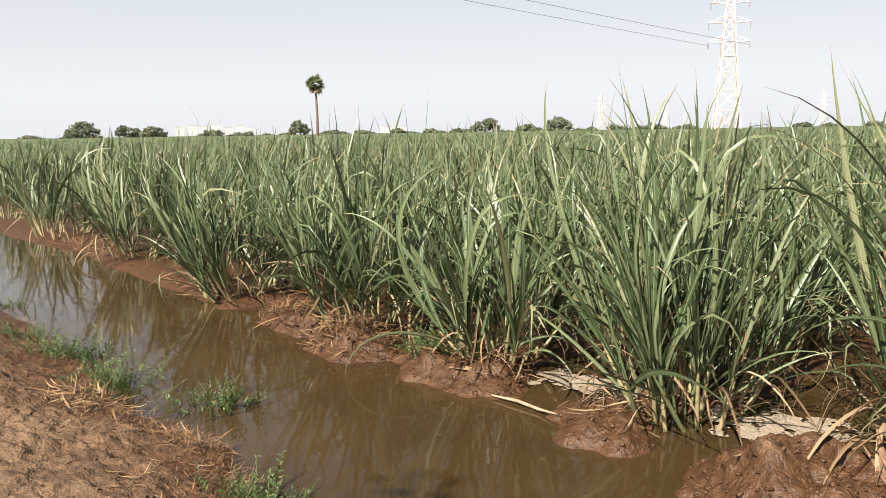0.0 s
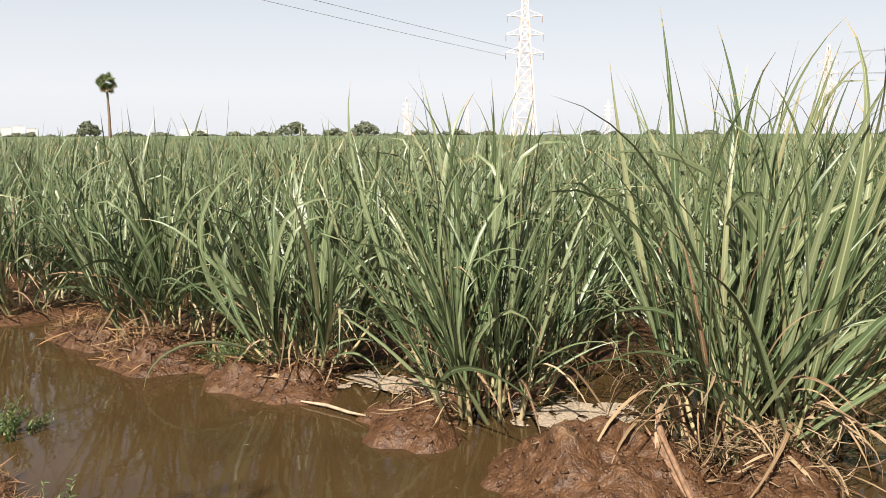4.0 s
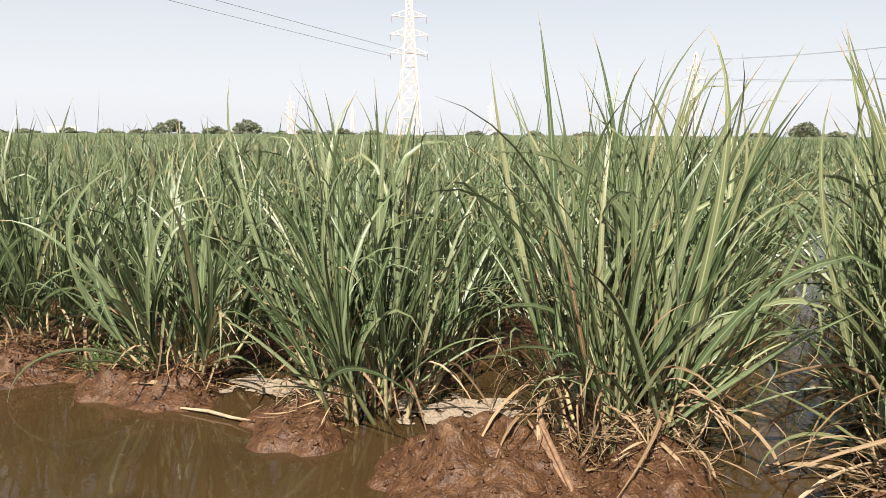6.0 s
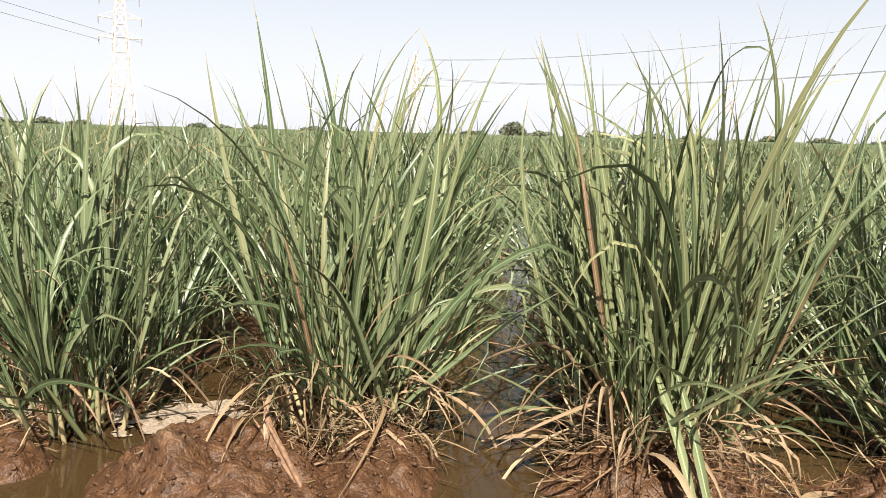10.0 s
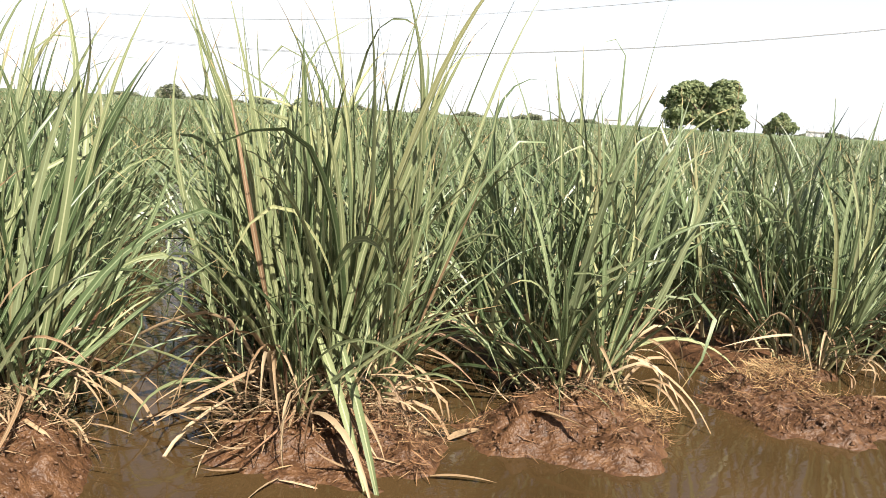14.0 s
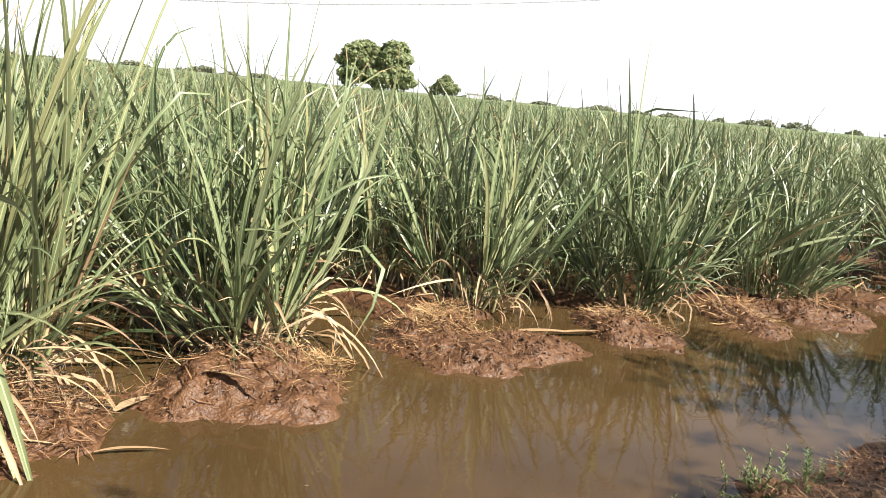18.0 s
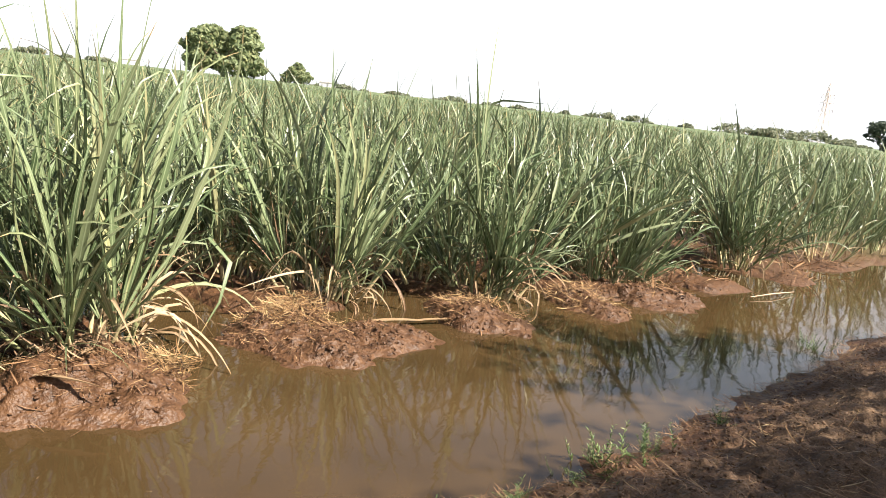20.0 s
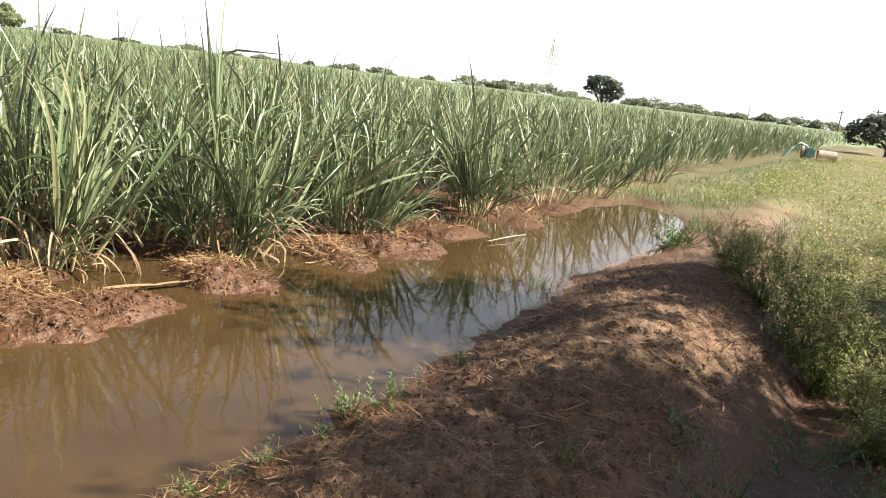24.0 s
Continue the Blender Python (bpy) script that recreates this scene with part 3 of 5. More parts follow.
    if n == 8:  # one blade is snapped over level
        p = blade(r, 20, 0.05, 2.0, 0.026, 0.0, 0.3, 3, (0.70, 1.5), 1.2)
        m = placed(turn_z(radians(-61)) * 1.30, (0.03, 0.10, 1.30 - 0.91 - height_at(cx, cy)))
        part("leaf", net("leaf", p[0], p[1], M_LEAF, p[2], True), clump, Matrix(m.tolist()))


# ---- the cane field behind ----
def field_spots(r, near, far, pitch, spacing=1.28):
    """Clump places along the rows between two distances from the path."""
    out = []
    for row in range(-int(far * 1.2 / spacing), int(far * 1.2 / spacing)):
        u = row * spacing - 0.33
        for y in np.arange(-far, far, pitch):
            x = u + (y - 3.3) * ROW_LEAN + r.normal(0, 0.07)
            yy = y + r.uniform(-0.5, 0.5) * pitch
            d = math.hypot(x, yy)
            if near <= d < far and yy > along(FRONT, x) + (0.45 if -8.5 < x < 9 else 0.1) and -72 < math.degrees(math.atan2(x, yy)) < 112:
                out.append((x, yy))
    return out


r = np.random.default_rng(5)
MID = green_set(r, 6, 2, 1.0)
near_spots = [(x, y) for x, y in field_spots(r, 0, 11, 0.36) if all(math.hypot(x - c[0], y - c[1]) > 0.42 for c in CLUMPS)]
far_spots = field_spots(r, 11, 27, 0.55) + [p for p in field_spots(r, 27, 46, 0.6) if p[1] < along(FRONT, p[0]) + 5 and p[0] > 0]
items, brown, stalks = [], [], []
for n, (x, y) in enumerate(near_spots):
    st, gr, br = clump_plan(r, 10, 0.2, 0.26, r.uniform(0.98, 1.26), 10, 8, 0.6, 0.66)
    base = np.array((x, y, 0.05))
    for m, v in gr:
        m[:3, 3] += base
        items.append((m, v))
    for m, v in br:
        m[:3, 3] += base
        brown.append((m, v))
    if math.hypot(x, y) < 8.5:
        for m, v in st:
            m[:3, 3] += base
            stalks.append((m, 0))
        for _ in range(16):
            a = r.uniform(0, 6.28)
            p = base + (0.2 * math.cos(a), 0.24 * math.sin(a), r.uniform(-0.02, 0.12))
            items.append((placed(turn_z(a + r.normal(0, 0.9)) @ turn_y(r.uniform(0.1, 0.8)) @ np.diag([1, 1.7, 1]) * r.uniform(0.4, 0.7), p), int(r.integers(3, 9))))
        for _ in range(12):
            a = r.uniform(0, 6.28)
            p = base + (0.22 * math.cos(a), 0.26 * math.sin(a), r.uniform(0.1, 0.4))
            brown.append((placed(turn_z(a + r.normal(0, 0.6)) @ turn_y(r.uniform(1.0, 2.6)) @ np.diag([1, 1.5, 1]) * r.uniform(0.2, 0.5), p), int(r.integers(0, 8))))
    for _ in range(int(r.integers(0, 3))):
        items.append((placed(turn_z(r.uniform(0, 6.28)) @ turn_y(r.uniform(0.0, 0.3)) * r.uniform(0.85, 1.2), (x + r.normal(0, 0.1), y + r.normal(0, 0.1), r.uniform(0.35, 0.5))), int(r.choice([0, 1, 2, 9, 13, 5]))))
field = new("sugarcane", net("sugarcane", *(b := baked(items, MID))[:2], M_LEAF, b[2], True))
tagged(field, "dense stand of green sugarcane in long rows", "sugarcane", kind="stuff")
b = baked(stalks, [tuple(np.array(q) for q in tube([(0, 0, 0), (0, 0, 1)], [0.014, 0.007], None, 4))])
tagged(new("cane_stalks", net("cane_stalks", b[0], b[1], M_STALK, b[2])), "pale cane stalks standing in the rows", "sugarcane", kind="stuff")
LOWDRY = dry_set(r, 4, 2)
b = baked(brown, LOWDRY)
tagged(new("dry_cane_trash", net("dry_cane_trash", b[0], b[1], M_DRY, b[2], True)), "dry tan cane leaves hanging low in the rows", "dry leaves", kind="stuff")
LOW = green_set(r, 5, 2, 1.15)
items = []
for x, y in far_spots:
    st, gr, br = clump_plan(r, 7, 0.30, 0.32, r.uniform(0.95, 1.2), 6, 0)
    for m, v in gr:
        m[:3, 3] += (x, y, 0.05)
        items.append((m, v))
    if r.random() < 0.5:
        items.append((placed(turn_z(r.uniform(0, 6.28)) @ turn_y(r.uniform(0.0, 0.3)) * r.uniform(0.85, 1.15), (x, y, r.uniform(0.35, 0.5))), int(r.choice([0, 1, 2, 9, 13, 5]))))
b = baked(items, LOW)
tagged(new("sugarcane", net("sugarcane", b[0], b[1], M_LEAF, b[2], True)), "green sugarcane rows deeper in the field", "sugarcane", kind="stuff")
# far off only the tops show
TOP = green_set(r, 4, 2, 1.9)
items = []
for near, far, count, wide in ((27, 60, 26000, 1.0), (60, 130, 26000, 1.5), (130, 420, 26000, 2.6)):
    rad = np.sqrt(r.uniform(near**2, far**2, count * 2))
    ang = r.uniform(radians(-72), radians(112), count * 2)
    n = 0
    for d, a in zip(rad, ang):
        x, y = d * math.sin(a), d * math.cos(a)
        if y < along(FRONT, x) + 0.3 or n > count:
            continue
        n += 1
        s = r.uniform(0.5, 0.85)
        items.append((placed(turn_z(r.uniform(0, 6.28)) @ turn_y(r.uniform(0.0, 0.55)) @ np.diag([s * min(wide, 1.5), s * wide, s]), (x, y, r.uniform(0.32, 0.56))), int(r.integers(0, 14))))
b = baked(items, TOP)
tagged(new("sugarcane", net("sugarcane", b[0], b[1], M_LEAF, b[2], True)), "tops of the sugarcane field reaching to the horizon", "sugarcane", kind="stuff")
cx_, cr_ = np.linspace(radians(-75), radians(114), 240), np.geomspace(26, 3000, 70)
A, R = np.meshgrid(cx_, cr_, indexing="ij")
X, Y = R * np.sin(A), R * np.cos(A)
Z = np.where(Y > along(FRONT, X) + 2.5, 0.74 + 0.34 * step(40, 300, R) + 0.12 * fbm(X, Y, 0.6, 3, 4), -0.3)
idx = np.arange(X.size).reshape(X.shape)


def canopy_material():
    m, nt, b = material("cane_canopy", 0.7, 0.2)
    n = noise_tex(nt, 0.8, 8, 0.75)
    nt.links.new(ramp(nt, n, [(0.35, (0.0469, 0.0649, 0.0275)), (0.55, (0.0866, 0.1118, 0.0505)), (0.75, (0.1371, 0.1588, 0.0794))]), b.inputs["Base Color"])
    return m


tagged(new("cane_canopy", net("cane_canopy", np.stack([X.ravel(), Y.ravel(), Z.ravel()], 1), np.stack([idx[:-1, :-1], idx[1:, :-1], idx[1:, 1:], idx[:-1, 1:]], -1).reshape(-1, 4), canopy_material(), None, True)), "closed green leaf canopy of the far cane", "sugarcane", kind="stuff")


# ---- distance ----
def polar(az, d, z=0.0):
    return Vector((d * math.sin(radians(az)), d * math.cos(radians(az)), z))


def leaf_cloud(r, lobes, count, size):
    """Small leaf sprays over and inside a set of lobes (centre, radii)."""
    V, F, U = [], [], []
    weight = np.array([a * c for _, (a, _, c) in lobes])
    for _ in range(count):
        (c, rad) = lobes[int(r.choice(len(lobes), p=weight / weight.sum()))]
        d = r.normal(size=3)
        d /= np.linalg.norm(d)
        p = np.array(c) + d * np.array(rad) * r.uniform(0.72, 1.06)
        out = d / np.array(rad) + 0.45 * r.normal(size=3) / np.mean(rad)
        a = np.cross(out, r.normal(size=3))
        a /= np.linalg.norm(a)
        bb = np.cross(a, out)
        bb /= np.linalg.norm(bb)
        s = size * r.uniform(0.5, 1.4)
        n = len(V)
        V += [p - a * s, p + bb * s * 0.6, p + a * s, p - bb * s * 0.6]
        U += [(0.2, 0), (0.4, 0.5), (0.2, 1), (0.3, 0.5)]
        F.append((n, n + 1, n + 2, n + 3))
    return np.array(V), np.array(F), np.array(U)


def tufted(r, masses, each):
    """Break round masses (centre, radii) into many small uneven clumps over their surface."""
    out = []
    for c, rad in masses:
        c, rad = np.array(c, float), np.array(rad, float)
        out.append((c, rad * 0.86))
        for _ in range(each):
            d = r.normal(size=3)
            d[2] = abs(d[2]) if r.random() < 0.7 else d[2]
            d /= np.linalg.norm(d)
            q = r.uniform(0.16, 0.36)
            out.append((c + d * rad * r.uniform(0.72, 0.92), rad.mean() * q * np.array((1.1, 1.0, 0.8))))
    return out


def tree(az, d, wide, tall, label, seed, count=1100, lobes=None, trunk=0.22, size=0.5, leaf=None):
    r = np.random.default_rng(seed)
    t = tagged(new("tree"), label, "tree", "trees round the field")
    t.location = polar(az, d)
    t.rotation_euler[2] = radians(-az)
    limb = [tube([(0, 0, -0.1), (0.1, 0, tall * trunk), (0.0, 0.1, tall * 0.5), (0.1, 0, tall * 0.75)], [tall * 0.035, tall * 0.028, tall * 0.018, 0.03], None)]
    for k in range(5):
        a = k * 1.26 + r.uniform(-0.3, 0.3)
        limb.append(tube([(0.05, 0, tall * (trunk + 0.08 * k / 2)), (wide * 0.18 * math.cos(a), wide * 0.18 * math.sin(a), tall * 0.5), (wide * 0.34 * math.cos(a), wide * 0.34 * math.sin(a), tall * r.uniform(0.55, 0.72))], [tall * 0.018, tall * 0.012, 0.02], None, 5))
    b = joined(limb)
    part("trunk", net("trunk", b[0], b[1], M_BARK, b[2], True), t)
    if lobes is None:
        lobes = [((0, 0, tall * 0.5), (wide * 0.36, wide * 0.34, tall * 0.34)), ((wide * r.uniform(-0.2, 0.2), 0, tall * 0.68), (wide * 0.24, wide * 0.24, tall * 0.26))]
        for k in range(2):
            lobes.append(((wide * (0.26 if k else -0.26), 0, tall * r.uniform(0.34, 0.48)), (wide * 0.22, wide * 0.2, tall * 0.24)))
    lobes = tufted(r, lobes, 15 if count > 2000 else 8)
    b = leaf_cloud(r, lobes, count, size)
    # past 250 m the crown gets the leaf colour with haze mixed in
    part("crown", net("crown", b[0], b[1], leaf or (M_HAZED if d > 250 else M_TREE), b[2]), t)
    return t


big = [((-4.2, 0, 6.4), (3.6, 3.4, 4.2)), ((3.4, 0, 7.0), (4.0, 3.8, 4.0)), ((0, 1.5, 5.0), (5.0, 3, 3.0)), ((-5.0, -1, 3.6), (3.0, 3, 2.8)), ((5.2, -1, 3.8), (3.0, 3, 3.0)), ((-2.4, 0, 9.0), (2.2, 2.2, 1.9)), ((4.0, 0, 9.6), (2.8, 2.4, 1.7)), ((1.2, -1.5, 3.2), (3.4, 3, 2.4)), ((-0.2, 1.2, 7.4), (2.6, 2.6, 2.8)), ((-4.6, -1.5, 7.2), (2.6, 2.4, 2.6)), ((3.6, -1.8, 6.0), (3.2, 2.6, 3.2))]
tree(41.4, 172, 16, 11.8, "broad double-crowned mango tree standing in the cane", 1, 18000, big, 0.2, 0.42)
tree(46.2, 205, 8, 6.6, "small round green tree beside the field", 2, 5200, None, 0.2, 0.28)
tree(84.7, 165, 7.2, 6.6, "dark umbrella-shaped tree on the horizon", 3, 4600, [((0, 0, 4.4), (3.5, 3.4, 1.3)), ((-0.8, 0, 5.2), (2.4, 2.2, 1.0)), ((1.2, 0, 4.9), (2.3, 2.2, 1.1)), ((2.4, 0, 3.2), (2.0, 1.6, 1.4)), ((0.6, 0, 2.4), (2.4, 2, 1.5)), ((-2.2, 0, 3.4), (1.5, 1.4, 1.1))], 0.2, 0.26, M_SHADY)
tree(-36.3, 300, 11.5, 6.4, "round dark green tree at the field's far edge", 4, 2400, None, 0.1, 0.36)
tree(-62.9, 280, 11.5, 6.8, "round dark green tree at the field's far edge", 5, 2400, None, 0.1, 0.36)
tree(-60.1, 300, 10.0, 5.6, "low dark tree at the field's far edge", 6, 900, None, 0.1, 0.5)
tree(-58.6, 300, 10.0, 5.2, "low dark tree at the field's far edge", 7, 900, None, 0.1, 0.5)
tree(-49.1, 420, 11, 9.0, "hazy round tree far beyond the field", 8, 900, None, 0.1, 0.7)
tree(-31.3, 380, 14, 8.0, "spreading dark tree at the field's far edge", 9, 1300, None, 0.1, 0.6)
tree(-33.5, 400, 12, 5.0, "low tree in the far hedge", 10, 800, None, 0.1, 0.6)
r = np.random.default_rng(77)
for az in (-55, -52.5, -47, -44.6, -42, -40, -38.4, -29, -27, -25, -23, -16, -14, -12, -8.5, -6, 3, 5.6, 8, 12, 15, 18, 22, 26, 30, 34, 50, 53, 57, 62, 65, 67, 70, 73, 76, 77.4, 78.5, 80, 82, 87, 88.3, 89.6, 90.8, 92, 93.5, 95, 97, 99):
    tall = r.uniform(2.6, 4.2) if az < 75 else r.uniform(3.2, 6.0)
    tree(az + r.uniform(-0.5, 0.5), r.uniform(330, 420), tall * r.uniform(2.0, 4.5), tall, "low hazy tree in the hedge along the horizon", 200 + int(az * 3), 900, None, 0.1, 0.55)
for az in list(range(-66, -42, 2)) + list(range(-41, -21, 2)) + [2, 4, 7, 10] + list(range(14, 35, 3)) + list(range(48, 67, 3)) + list(range(76, 101, 2)):
    tall = r.uniform(1.8, 2.8)
    tree(az + r.uniform(-0.8, 0.8), r.uniform(360, 440), tall * r.uniform(3.5, 6.0), tall, "low scrubby hedge tree along the horizon", 700 + az * 3, 800, None, 0.1, 0.5)
tree(5.7, 300, 11, 6.8, "low broad tree behind the cane", 60, 1000, None, 0.1, 0.5)
tree(102.4, 56, 5.4, 2.9, "dark thorny shrub beside the path", 61, 2200, None, 0.1, 0.16, M_SHADY)


def palm(az, d, tall):
    r = np.random.default_rng(9)
    p = tagged(new("palm_tree"), "tall palmyra palm with a round fan-leaf crown", "palm tree")
    p.location = polar(az, d)
    part("trunk", tube_mesh("trunk", [(0, 0, -0.2), (0.1, 0, tall * 0.4), (-0.05, 0, tall * 0.75), (0, 0, tall * 0.9)], [0.32, 0.24, 0.2, 0.2], M_BARK, 10), p)
    for k in range(46):
        a, up = r.uniform(0, 6.28), r.uniform(-1.2, 1.4)
        stem = r.uniform(0.35, 1.15)
        tip = np.array((math.cos(a) * math.cos(up), math.sin(a) * math.cos(up), math.sin(up))) * stem
        V, F, U = [], [], []
        ax = tip / stem
        sd = np.cross(ax, (0, 0, 1.0))
        sd /= np.linalg.norm(sd) + 1e-6
        nn = np.cross(sd, ax)
        q = r.uniform(-1.3, 1.3)
        sd, nn = sd * math.cos(q) + nn * math.sin(q), nn * math.cos(q) - sd * math.sin(q)
        for j in range(11):
            w = (j - 5) / 5 * 1.35
            dirn = ax * math.cos(w) + sd * math.sin(w) + nn * r.uniform(-0.15, 0.1)
            q = tip + dirn * r.uniform(1.1, 1.45)
            e = np.cross(dirn, nn) * 0.13
            n = len(V)
            V += [tip, tip + dirn * 0.8 + e, q, tip + dirn * 0.8 - e]
            U += [(0.3, 0), (0.4, 0.6), (0.3, 1), (0.2, 0.6)]
            F.append((n, n + 1, n + 2, n + 3))
        ob = part("frond", net("frond", np.array(V), np.array(F), M_TREE if up > -0.65 else M_DRY, np.array(U)), p)
        ob.location = (0, 0, tall * 0.9)


palm(-47.9, 165, 12.2)


def bar(a, b, w):
    return tube([a, b], [w, w], None, 4)


def pylon(az, d, tall, base, turn, label):
    p = tagged(new("lattice_pylon"), label, "pylon", "power line pylons")
    p.location = polar(az, d)
    p.rotation_euler[2] = radians(turn)
    prof = lambda z: base / 2 * (1 - z / tall) ** 1.15 * 0.88 + 0.55 if z < tall else 0.2
    lv = [tall * q for q in (0, 0.14, 0.27, 0.38, 0.48, 0.57, 0.65, 0.72, 0.79, 0.86, 0.93, 1.0)]
    legs = []
    for sx in (-1, 1):
        for sy in (-1, 1):
            legs.append([(sx * prof(z), sy * prof(z), z) for z in lv])
    w = tall * 0.0048
    for leg in legs:
        b = tube(leg, [w] * len(leg), None, 4)
        part("leg", net("leg", b[0], b[1], M_STEEL, b[2]), p)
    items = []
    for i in range(len(lv) - 1):
        z0, z1 = lv[i], lv[i + 1]
        for fx, fy, gx2, gy2 in ((-1, -1, 1, -1), (1, -1, 1, 1), (1, 1, -1, 1), (-1, 1, -1, -1)):
            a, c = prof(z0), prof(z1)
            items += [bar((fx * a, fy * a, z0), (gx2 * c, gy2 * c, z1), w * 0.6), bar((gx2 * a, gy2 * a, z0), (fx * c, fy * c, z1), w * 0.6), bar((fx * c, fy * c, z1), (gx2 * c, gy2 * c, z1), w * 0.6)]
    b = joined(items)
    part("bracing", net("bracing", b[0], b[1], M_STEEL, b[2]), p)
    for q, ln in ((0.56, 5.4), (0.68, 5.4), (0.80, 5.0)):
        z = tall * q
        for s in (-1, 1):
            b = joined([bar((s * prof(z), 0.5, z), (s * ln, 0, z + 0.4), w * 0.8), bar((s * prof(z), -0.5, z), (s * ln, 0, z + 0.4), w * 0.8), bar((s * prof(z), 0, z + 2.0), (s * ln, 0, z + 0.4), w * 0.7), bar((s * ln * 0.6, 0, z + 0.25), (s * ln * 0.55, 0, z + 1.1), w * 0.5)])
            arm = part("cross_arm", net("cross_arm", b[0], b[1], M_STEEL, b[2]), p)
            b = tube([(s * ln, 0, z + 0.4), (s * ln, 0, z - 1.6)], [0.13, 0.13], None, 6)
            part("insulator", net("insulator", b[0], b[1], M_INSUL, b[2]), arm)
    return p


pylon(-20.3, 240, 43, 6.6, 28, "pale pink-grey steel lattice pylon standing in the field")
pylon(-1.1, 425, 42, 7.0, -30, "pale steel lattice pylon farther along the line")
pylon(81.0, 600, 40, 7.0, 60, "faint steel lattice pylon on the horizon")
for az, d in ((-28.4, 900), (-24.2, 1150), (-14.6, 1000), (-10.5, 1300), (-3.6, 900)):
    pylon(az, d, 42, 7.0, 20, "faint steel lattice pylon on the horizon")


def cable(a, b, sag, thick=0.065, name="power_cable"):
    a, b = Vector(a), Vector(b)
    pts = [a.lerp(b, i / 24) - Vector((0, 0, sag * 4 * (i / 24) * (1 - i / 24))) for i in range(25)]
    tagged(new(name, tube_mesh(name, pts, [thick] * 25, M_WIRE, 4)), "thin grey overhead power cable strung between pylons", "power cable", "overhead cables")


p1, p2 = polar(-20.3, 240), polar(-1.1, 425)
for z, off in ((23.5, 4.6), (23.5, -4.6)):
    cable(p1 + Vector((off, 0.5 * off, z)), Vector((-152 + off, -95, z + 22)), 1.5)
for z, off, rise, sag, thick in ((29.0, 3.0, 16, 13.6, 0.11), (29.6, 6.0, 16, 13.6, 0.11), (38, 3.0, 22, 11.6, 0.08), (38.6, 6.0, 22, 11.6, 0.08)):
    cable(p2 + Vector((off, 0.6 * off, z)), Vector((268 + off, 113 + off, z + rise)), sag, thick)


# ---- mud, straw and litter ----
def clod(r):
    """A lump of earth about one unit across."""
    bm = bmesh.new()
    for _ in range(11):
        d = Vector(r.normal(size=3).tolist()).normalized() * r.uniform(0.3, 0.55)
        bm.verts.new((d.x, d.y * 0.8, d.z * 0.6))
    hull = bmesh.ops.convex_hull(bm, input=list(bm.verts))
    bmesh.ops.delete(bm, geom=[v for v in bm.verts if not v.link_faces], context="VERTS")
    bm.verts.index_update()
    bm.faces.ensure_lookup_table()
    V, F = np.array([v.co[:] for v in bm.verts]), np.array([[v.index for v in f.verts] for f in bm.faces])
    bm.free()
    return V, F, np.zeros((len(V), 2))


def loose(r):
    return turn_z(r.uniform(0, 6.28)) @ turn_y(r.uniform(-0.5, 0.5))


r = np.random.default_rng(31)
CLODS = [clod(r) for _ in range(10)]
spots = []
for cx, cy, rx, ry, hh, turn in HEAPS:
    for _ in range(int(4600 * rx * ry) + 120):
        a, q = r.uniform(0, 6.28), math.sqrt(r.uniform(0, 1)) * 1.05
        spots.append((cx + rx * q * math.cos(a), cy + ry * q * math.sin(a), 0.006 + r.uniform(0.0, 1.0) ** 3 * 0.036))
for _ in range(900):
    x = r.uniform(-7, 9)
    spots.append((x, along(BANK, x) + r.uniform(-0.05, 0.5), 0.004 + r.uniform(0.2, 1.0) ** 5 * 0.045))
for _ in range(9000):
    x = r.uniform(-6, 7)
    spots.append((x, along(NEAR, x) - abs(r.normal(0, 0.7)) - 0.02, 0.004 + r.uniform(0.2, 1.0) ** 4 * 0.024))
for _ in range(8000):
    x = r.uniform(1.8, 6.5)
    spots.append((x, along(CREST, x) + r.uniform(-0.5, 0.9), 0.005 + r.uniform(0.2, 1.0) ** 4 * 0.03))
xy = np.array(spots)
hz = height(xy[:, 0], xy[:, 1])
items = [(placed(loose(r) * s, (x, y, z + s * 0.04)), int(r.integers(0, 10))) for (x, y, s), z in zip(spots, hz) if z > 0.004]
b = baked(items, CLODS)
tagged(new("mud_clods", net("mud_clods", b[0], b[1], M_MUD, None)), "crumbled brown clods of wet mud on banks and bund", "mud clods", kind="stuff")

STRAWS = [blade(r, 4, r.uniform(-0.5, 0.5), 1.2, r.uniform(0.02, 0.085), r.uniform(-0.12, 0.12), 0.3, 2, (r.uniform(0.3, 0.7), r.uniform(-0.8, 0.8)) if r.random() < 0.4 else None) for _ in range(12)]


def straw_heap(x, y, rx, ry, tall, count, length, mat, label, seed, lift=0.0):
    """A heap of cut straw lying on the mud."""
    r = np.random.default_rng(seed)
    pts = np.stack([r.normal(0, 0.5, count), r.normal(0, 0.5, count)], 1)
    gz = height(x + rx * pts[:, 0], y + ry * pts[:, 1])
    items = []
    for (a, c), z in zip(pts, gz):
        if z < 0.0:
            continue
        h = tall * math.exp(-1.6 * (a * a + c * c)) * r.uniform(0.1, 1.0)
        spin = math.atan2(c * ry, a * rx) + r.normal(0, 1.1)
        items.append((placed(turn_z(spin) @ turn_y(r.uniform(1.15, 1.75)) * length * (0.25 + 0.95 * r.uniform(0, 1) ** 1.6), (rx * a, ry * c, max(z, 0.0) + 0.006 + h)), int(r.integers(0, 12))))
    b = baked(items, STRAWS)
    ob = new("straw_heap", net("straw_heap", b[0], b[1], mat, b[2]))
    ob.location = (x, y, lift)
    return tagged(ob, label, "straw", kind="stuff")


